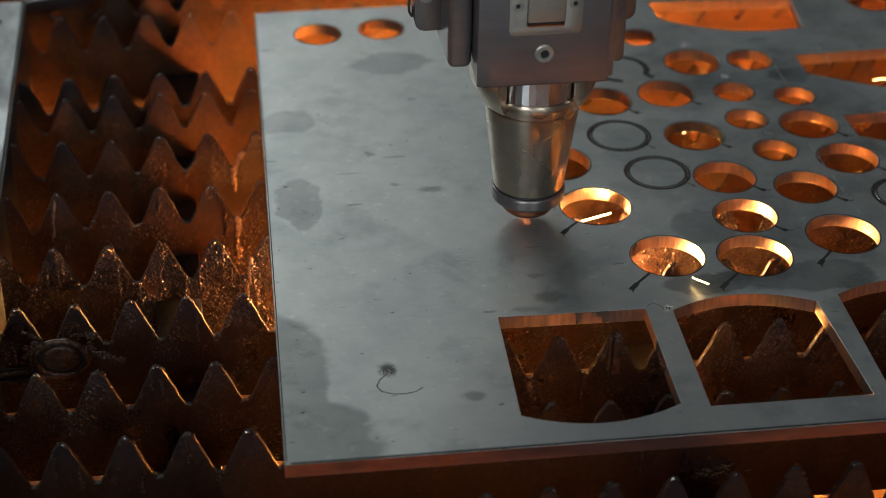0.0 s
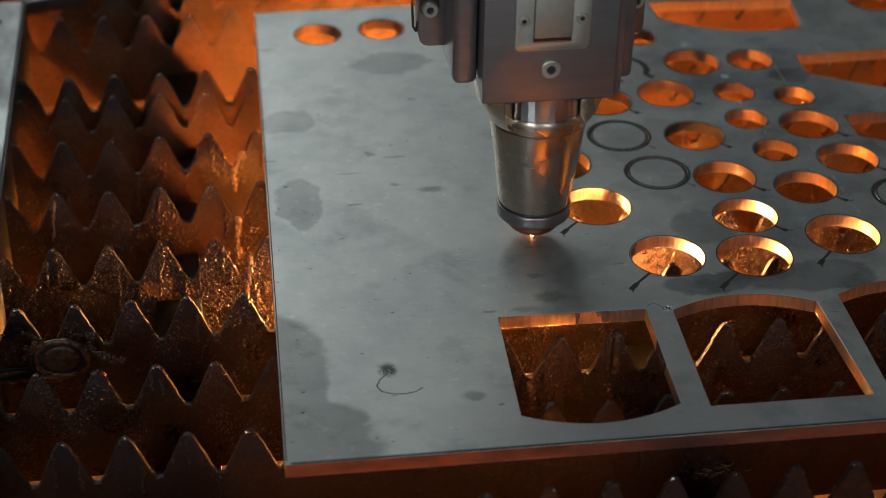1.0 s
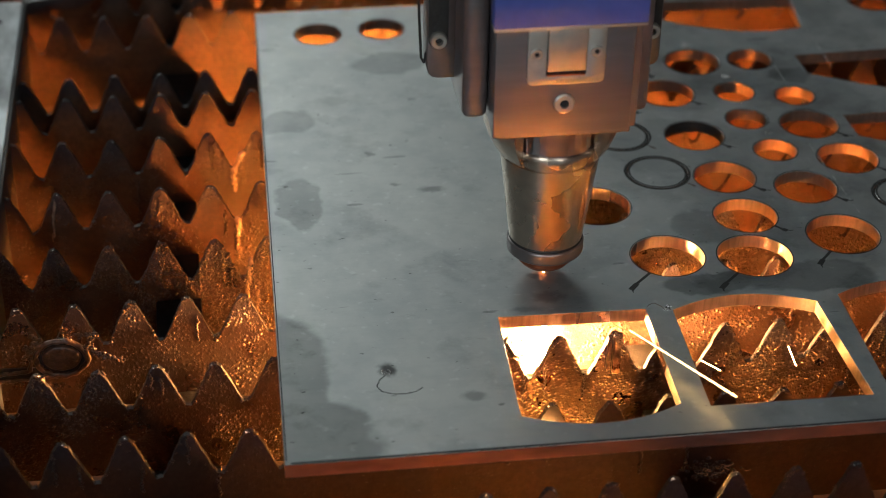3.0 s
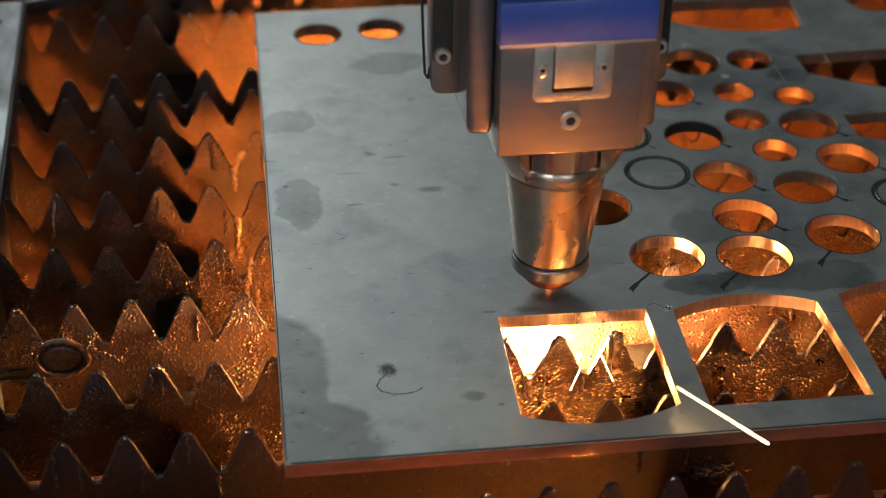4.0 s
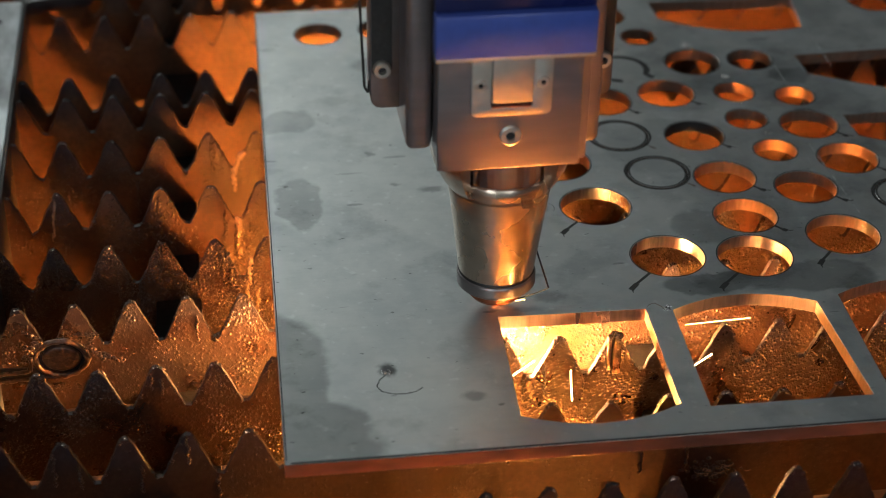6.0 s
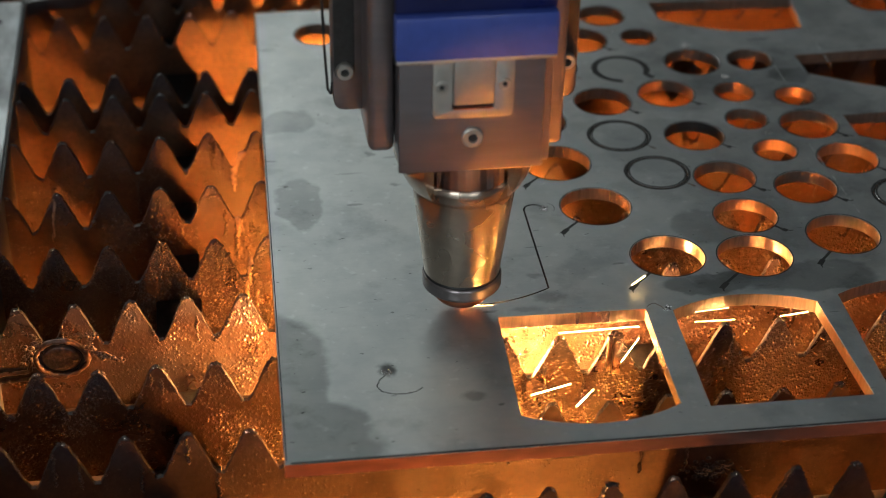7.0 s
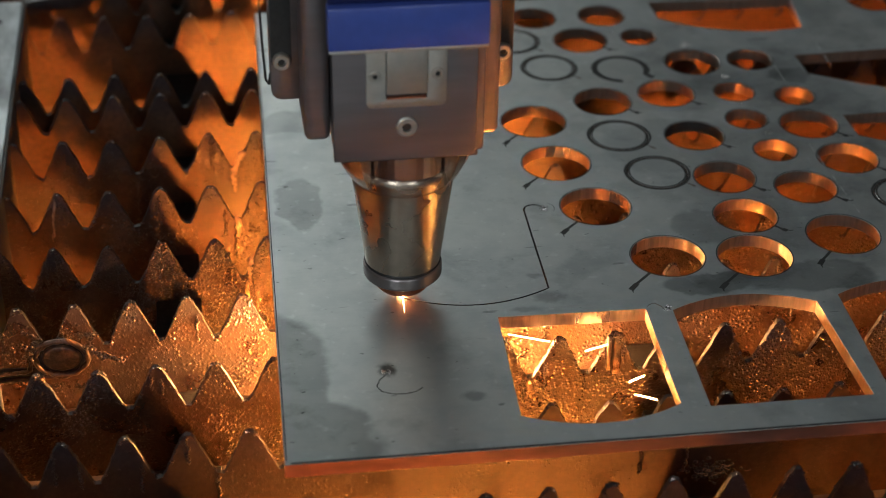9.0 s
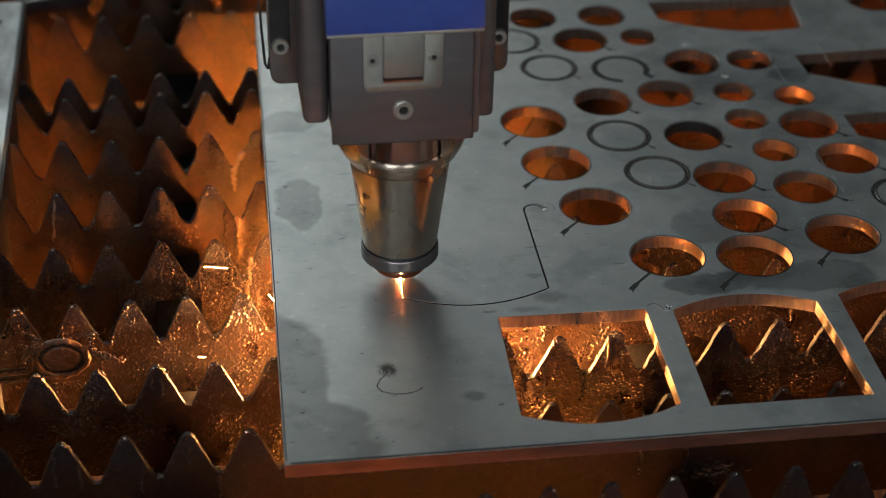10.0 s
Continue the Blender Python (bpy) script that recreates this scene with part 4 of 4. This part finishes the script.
spark(2.0, (34.9, -40.9, -15.5), (43.5, -51.0, -12.5), 0.36)
spark(2.5, (90.9, -73.6, 0.5), (115.2, -106.1, 3.5), 0.54)
spark(2.5, (106.2, -18.2, 6.5), (153.7, -11.9, 9.5), 0.14)
spark(2.5, (89.1, -53.3, -7.5), (89.4, -59.2, -4.5), 0.99)
spark(2.5, (62.7, -83.0, -21.5), (76.9, -71.7, -18.5), 0.36)
spark(4.0, (71.3, -118.3, 8.5), (93.8, -158.4, 11.5), 0.99)
spark(4.0, (39.0, -84.1, -15.5), (45.2, -73.9, -12.5), 0.45)
spark(4.0, (56.0, -59.5, -15.5), (55.9, -84.6, -12.5), 0.36)
spark(4.5, (14.6, -133.3, 13.5), (8.4, -163.6, 16.5), 1.08)
spark(4.5, (44.8, -101.0, 12.5), (76.5, -190.3, 15.5), 0.99)
spark(4.5, (94.1, -63.2, -5.5), (120.9, -75.5, -2.5), 0.72)
spark(4.5, (106.1, -108.8, 4.5), (124.4, -132.1, 7.5), 1.08)
spark(4.5, (122.4, -114.7, 6.5), (145.3, -139.0, 9.5), 0.99)
spark(5.0, (47.5, -46.7, -4.5), (73.7, -62.3, -1.5), 0.36)
spark(5.0, (92.2, -51.0, -6.5), (111.7, -57.8, -3.5), 0.27)
spark(5.0, (139.3, -48.4, -9.5), (147.1, -64.4, -6.5), 0.45)
spark(5.0, (98.7, -79.3, -9.5), (100.5, -83.6, -6.5), 0.90)
spark(5.0, (95.9, -10.2, -9.5), (98.8, -13.3, -6.5), 0.72)
spark(5.0, (89.9, -159.5, -11.5), (95.8, -164.0, -8.5), 0.90)
spark(5.0, (91.3, -61.6, -11.5), (95.3, -61.5, -8.5), 0.54)
spark(5.5, (58.9, -47.1, -9.5), (76.1, -63.5, -6.5), 0.45)
spark(5.5, (72.1, -56.4, -13.5), (75.9, -75.1, -10.5), 0.63)
spark(5.5, (93.3, -66.6, -11.5), (101.8, -46.9, -8.5), 0.72)
spark(5.5, (121.6, 3.0, 3.5), (142.2, 13.8, 6.5), 0.32)
spark(5.5, (89.0, 7.8, -13.5), (106.8, -6.4, -10.5), 0.27)
spark(5.5, (90.2, -7.9, -13.5), (102.0, 4.3, -10.5), 0.27)
spark(5.5, (94.5, -11.1, -13.5), (101.5, -12.0, -10.5), 0.54)
spark(5.5, (29.2, -64.0, -15.5), (33.3, -66.3, -12.5), 0.54)
spark(5.5, (103.7, -51.8, -5.5), (106.4, -56.5, -2.5), 0.72)
spark(7.0, (73.0, -40.6, 2.5), (79.0, -38.7, 5.5), 0.90)
spark(7.0, (89.6, -51.1, -6.5), (111.6, -53.2, -3.5), 0.36)
spark(7.0, (98.7, -50.4, -11.5), (114.0, -55.0, -8.5), 0.27)
spark(7.0, (41.0, -51.3, -11.5), (73.3, -54.7, -8.5), 0.45)
spark(7.0, (23.3, -83.2, -17.5), (39.4, -81.8, -14.5), 0.45)
spark(7.0, (39.6, -92.6, -17.5), (47.6, -86.5, -14.5), 0.54)
spark(7.0, (63.4, -68.3, -15.5), (72.8, -57.9, -12.5), 0.45)
spark(7.0, (134.0, -53.6, -9.5), (145.0, -56.0, -6.5), 0.36)
spark(7.5, (106.1, -50.1, -7.5), (115.1, -52.2, -4.5), 0.72)
spark(7.5, (21.2, -50.0, -13.5), (31.5, -65.3, -10.5), 0.45)
spark(7.5, (43.4, -50.4, -9.5), (75.3, -57.4, -6.5), 0.45)
spark(7.5, (37.0, -94.0, -17.5), (45.0, -88.0, -14.5), 0.81)
spark(7.5, (65.2, -88.5, -17.5), (73.4, -93.5, -14.5), 0.72)
spark(7.5, (57.1, -106.3, -15.5), (60.3, -105.2, -12.5), 0.63)
spark(7.5, (20.4, -96.2, -17.5), (24.7, -92.7, -14.5), 0.54)
spark(7.5, (62.8, -55.2, -13.5), (76.8, -65.9, -10.5), 0.36)
spark(7.5, (49.7, -66.6, -15.5), (58.1, -60.0, -12.5), 0.36)
spark(7.5, (66.6, -97.8, -15.5), (69.6, -98.5, -12.5), 0.63)
spark(8.0, (104.5, -42.2, -10.5), (110.2, -49.4, -7.5), 0.60)
spark(8.0, (118.6, -50.2, -10.5), (120.5, -55.6, -7.5), 0.90)
spark(8.0, (81.0, -73.7, -0.5), (101.1, -77.3, 2.5), 0.30)
spark(8.0, (90.4, -72.1, -11.5), (92.6, -76.5, -8.5), 0.50)
spark(8.0, (86.1, -107.3, -0.5), (105.9, -111.2, 2.5), 0.30)
spark(8.0, (162.9, -55.9, -9.5), (165.5, -61.0, -6.5), 0.60)
spark(8.0, (17.8, -46.4, -11.5), (34.5, -56.7, -8.5), 0.45)
spark(8.0, (36.8, -77.1, -15.5), (36.0, -86.9, -12.5), 0.70)
spark(8.0, (52.5, -75.3, -15.5), (57.3, -76.6, -12.5), 0.80)
spark(8.0, (30.1, -88.9, -15.5), (35.7, -93.5, -12.5), 0.50)
spark(8.0, (-0.4, -145.2, -1.5), (2.9, -146.4, 1.5), 0.90)
spark(8.0, (120.3, -173.3, 7.5), (126.7, -187.4, 10.5), 0.99)
spark(8.5, (122.8, -53.4, -7.5), (133.8, -53.7, -4.5), 0.54)
spark(8.5, (120.1, -51.8, -9.5), (117.1, -64.7, -6.5), 0.54)
spark(8.5, (114.6, -59.7, -9.5), (122.7, -61.3, -6.5), 0.36)
spark(8.5, (58.2, -70.7, -15.5), (66.8, -75.8, -12.5), 0.99)
spark(8.5, (43.4, -66.1, -17.5), (52.8, -65.2, -14.5), 1.44)
spark(8.5, (37.9, -47.7, -7.5), (62.2, -55.0, -4.5), 0.45)
spark(8.5, (34.6, -92.6, -17.5), (40.1, -91.4, -14.5), 0.63)
spark(8.5, (61.6, -84.0, -15.5), (65.4, -84.3, -12.5), 0.45)
spark(8.5, (-75.0, -10.8, -9.5), (-74.4, -31.9, -6.5), 0.72)
spark(9.0, (20.6, -46.7, -13.5), (35.3, -57.9, -10.5), 0.54)
spark(9.0, (49.4, -62.2, -13.5), (60.2, -62.3, -10.5), 0.63)
spark(9.0, (63.4, -82.0, -15.5), (69.1, -82.6, -12.5), 0.90)
spark(9.0, (63.7, -90.2, -15.5), (70.3, -98.6, -12.5), 0.99)
spark(9.5, (20.1, -49.9, -13.5), (25.2, -59.4, -10.5), 0.36)
spark(9.5, (-7.5, -144.2, -9.5), (-5.6, -147.4, -6.5), 0.63)
spark(10.0, (-101.7, 19.4, -13.5), (-92.1, 12.3, -10.5), 0.63)
spark(10.0, (-106.2, -41.1, -17.5), (-103.9, -45.9, -14.5), 1.26)
spark(10.0, (-75.3, -5.8, -13.5), (-73.9, -14.6, -10.5), 1.08)

spark(2.7, (70.0, -76.0, 3.0), (101.0, -136.0, 6.0), 0.7)
spark(2.7, (66.0, -84.0, 3.0), (86.0, -139.0, 6.0), 0.45)
spark(2.7, (60.0, -92.0, 2.0), (72.0, -120.0, 4.0), 0.35)
spark(3.0, (64.0, -74.0, 4.0), (92.0, -126.0, 8.0), 0.6)
spark(3.2, (70.0, -66.0, 3.0), (104.0, -96.0, 7.0), 0.5)
spark(3.4, (50.0, -60.0, -12.0), (70.0, -78.0, -8.0), 0.5)
spark(3.6, (72.0, -110.0, 6.0), (90.0, -150.0, 10.0), 0.8)
spark(3.8, (76.0, -120.0, 6.0), (99.0, -160.0, 10.0), 0.8)
spark(4.7, (56.0, -142.0, 5.0), (63.0, -164.0, 8.0), 0.9)
spark(4.7, (76.0, -126.0, 5.0), (98.0, -162.0, 9.0), 0.8)
spark(4.7, (108.0, -116.0, 5.0), (142.0, -160.0, 9.0), 0.9)
spark(4.7, (118.0, -72.0, 4.0), (154.0, -100.0, 8.0), 0.7)
spark(4.7, (72.0, -54.0, -2.0), (112.0, -70.0, 3.0), 0.5)
spark(5.8, (90.0, -12.0, -10.0), (106.0, -18.0, -7.0), 0.4)
spark(6.0, (92.0, -58.0, -7.0), (118.0, -62.0, -3.0), 0.5)
spark(6.2, (58.0, -56.0, -9.0), (75.0, -64.0, -6.0), 0.5)
spark(6.4, (94.0, -64.0, -8.0), (108.0, -52.0, -5.0), 0.5)
spark(6.6, (40.0, -88.0, -16.0), (48.0, -80.0, -12.0), 0.6)

g = random.Random(21)
for t in (0.3, 0.8, 1.2, 1.7, 2.2, 2.7, 3.0, 3.2, 3.4, 3.6, 4.2, 4.7, 5.2, 5.8, 6.0, 6.3, 6.6, 7.2, 7.7, 8.2, 8.8, 9.2):
    for _ in range(3):
        left = g.random() < 0.6
        x, y = (g.uniform(20, 68), g.uniform(-112, -60)) if left else (g.uniform(92, 140), g.uniform(-100, -58))
        if t < 2.1:
            x, y = g.choice(((72.9, 26.7), (94.7, -16.9), (132.0, -21.2)))
        a, h = g.uniform(0, math.tau), g.uniform(2, 9)
        d = Vector((math.cos(a), math.sin(a), g.uniform(-0.3, 0.3))) * h
        spark(t, Vector((x, y, -14)) - d, Vector((x, y, -14)) + d, g.uniform(0.35, 0.8))

# path of the nozzle: seconds, x, y in millimetres
bm = bmesh.new()
streak(bm, (1.5, 0, 0.05), (13, 0, 0.0), 0.34, 0.05)
ember = tagged(part("glowing_kerf", bm, M_FLAME), "glowing hot end of the fresh cut in the sheet", "hot metal")

PATH = [(0.0, 40.4, 21.1), (0.5, 40.3, 14.2), (1.0, 40.2, 7.2), (1.5, 40.0, 0.1), (2.0, 39.8, -7.0), (2.5, 39.7, -14.0), (3.0, 39.6, -21.0), (3.5, 39.4, -28.0),
        (3.9, 39.3, -33.4), (4.05, 39.0, -34.7), (4.2, 37.8, -35.5), (4.5, 34.4, -37.3), (5.0, 28.6, -39.9), (5.5, 22.0, -42.0), (6.0, 15.0, -43.0), (6.5, 8.0, -43.2),
        (7.0, 1.0, -42.8), (7.5, -6.0, -41.4), (8.0, -12.8, -39.2), (8.4, -18.4, -36.6), (8.65, -21.2, -34.7), (8.8, -21.9, -33.8), (9.0, -21.7, -32.0), (9.5, -21.5, -25.6), (10.0, -21.2, -19.0)]


def motions():
    walk(head, [(t, pose(x * MM, y * MM, 0)) for t, x, y in PATH])
    # offset of the jet along y, picked for which slats it lights
    def lean(t):
        return float(np.interp(t, (0.0, 1.0, 1.8, 2.0, 2.2, 3.2, 3.4, 8.6, 8.8), (0.0, 8.0, 4.0, -7.8, -8.5, -8.5, -4.0, -4.0, -2.0)))

    walk(jet, [(t, pose(x * MM, (y + lean(t)) * MM, 0)) for t, x, y in PATH])
    # the splash is moved and sunk to set how brightly the slats are lit
    walk(splash, [(t, pose(x * MM, y * MM, z * MM)) for t, x, y, z in (
        (0.0, 190, 140, 0), (0.3, 150, 300, -8), (0.55, 112, 105, 0), (1.0, 98, 95, 0), (1.6, 112, 170, -3), (2.0, 110, 340, -10), (2.5, 125, 10, -8), (2.8, 90, -70, 0), (3.9, 78, -84, 0), (4.5, 78, -86, -2), (5.5, 76, -88, -4), (7.0, 52, -132, 0), (7.5, 50, -142, 0),
        (8.5, 42, -146, 0), (9.0, 38, -132, -2), (9.5, 34, -118, -12), (10.0, 36, -100, -33))])
    def when(x, y):
        """The second at which the nozzle has passed a place."""
        best = min(((math.dist((x, y), (ax + (bx - ax) * k / 12, ay + (by - ay) * k / 12)), ta + (tb - ta) * k / 12)
                    for (ta, ax, ay), (tb, bx, by) in zip(PATH, PATH[1:]) for k in range(13)))
        return best[1]

    for chip, (x, y) in CHIPS:
        t = min(max(when(x, y), 0.1), 9.7)
        rows = [(0.0, pose(0, 0, 0)), (t, pose(0, 0, 0)), (t + 0.2, pose(0, 0, -0.29))]
        walk(chip, rows + ([(10.0, pose(0, 0, -0.29))] if t < 9.75 else []))
    # each spark lies in the tray, flies past, and drops outside the machine
    for i, (t, ob, c, d) in enumerate(SPARKS):
        rest = Vector((300 + 5 * (i % 12), 300 + 9 * (i // 12), -296)) * MM
        end = Vector((700 + 6 * (i % 12), -700 - 9 * (i // 12), -896)) * MM
        mid = c * MM
        rows = [] if t < 0.05 else [(0.0, Matrix.Translation(rest)), (t - 0.07, Matrix.Translation(rest))]
        rows += [(max(t - 0.034, 0.0), Matrix.Translation(mid - d * 0.05))] if t > 0.05 else []
        rows += [(t, Matrix.Translation(mid))]
        if t < 9.9:
            rows += [(t + 0.034, Matrix.Translation(mid + d * 0.05)), (t + 0.1, Matrix.Translation(end)), (10.0, Matrix.Translation(end))]
        walk(ob, rows)
    # the hot end of the cut trails the nozzle
    turn, rows = 90.0, []
    for i, (t, x, y) in enumerate(PATH):
        (_, ax, ay), (_, bx, by) = PATH[max(i - 1, 0)], PATH[min(i + 1, len(PATH) - 1)]
        way = math.degrees(math.atan2(ay - by, ax - bx))
        turn += (way - turn + 180) % 360 - 180
        rows.append((t, pose(x * MM, y * MM, 0, 0, 0, turn)))
    walk(ember, rows)
    walk(flame, [(t, pose(x * MM, y * MM, (-1.3 if t < 8.7 else 0.0) * MM)) for t, x, y in PATH])


motions()
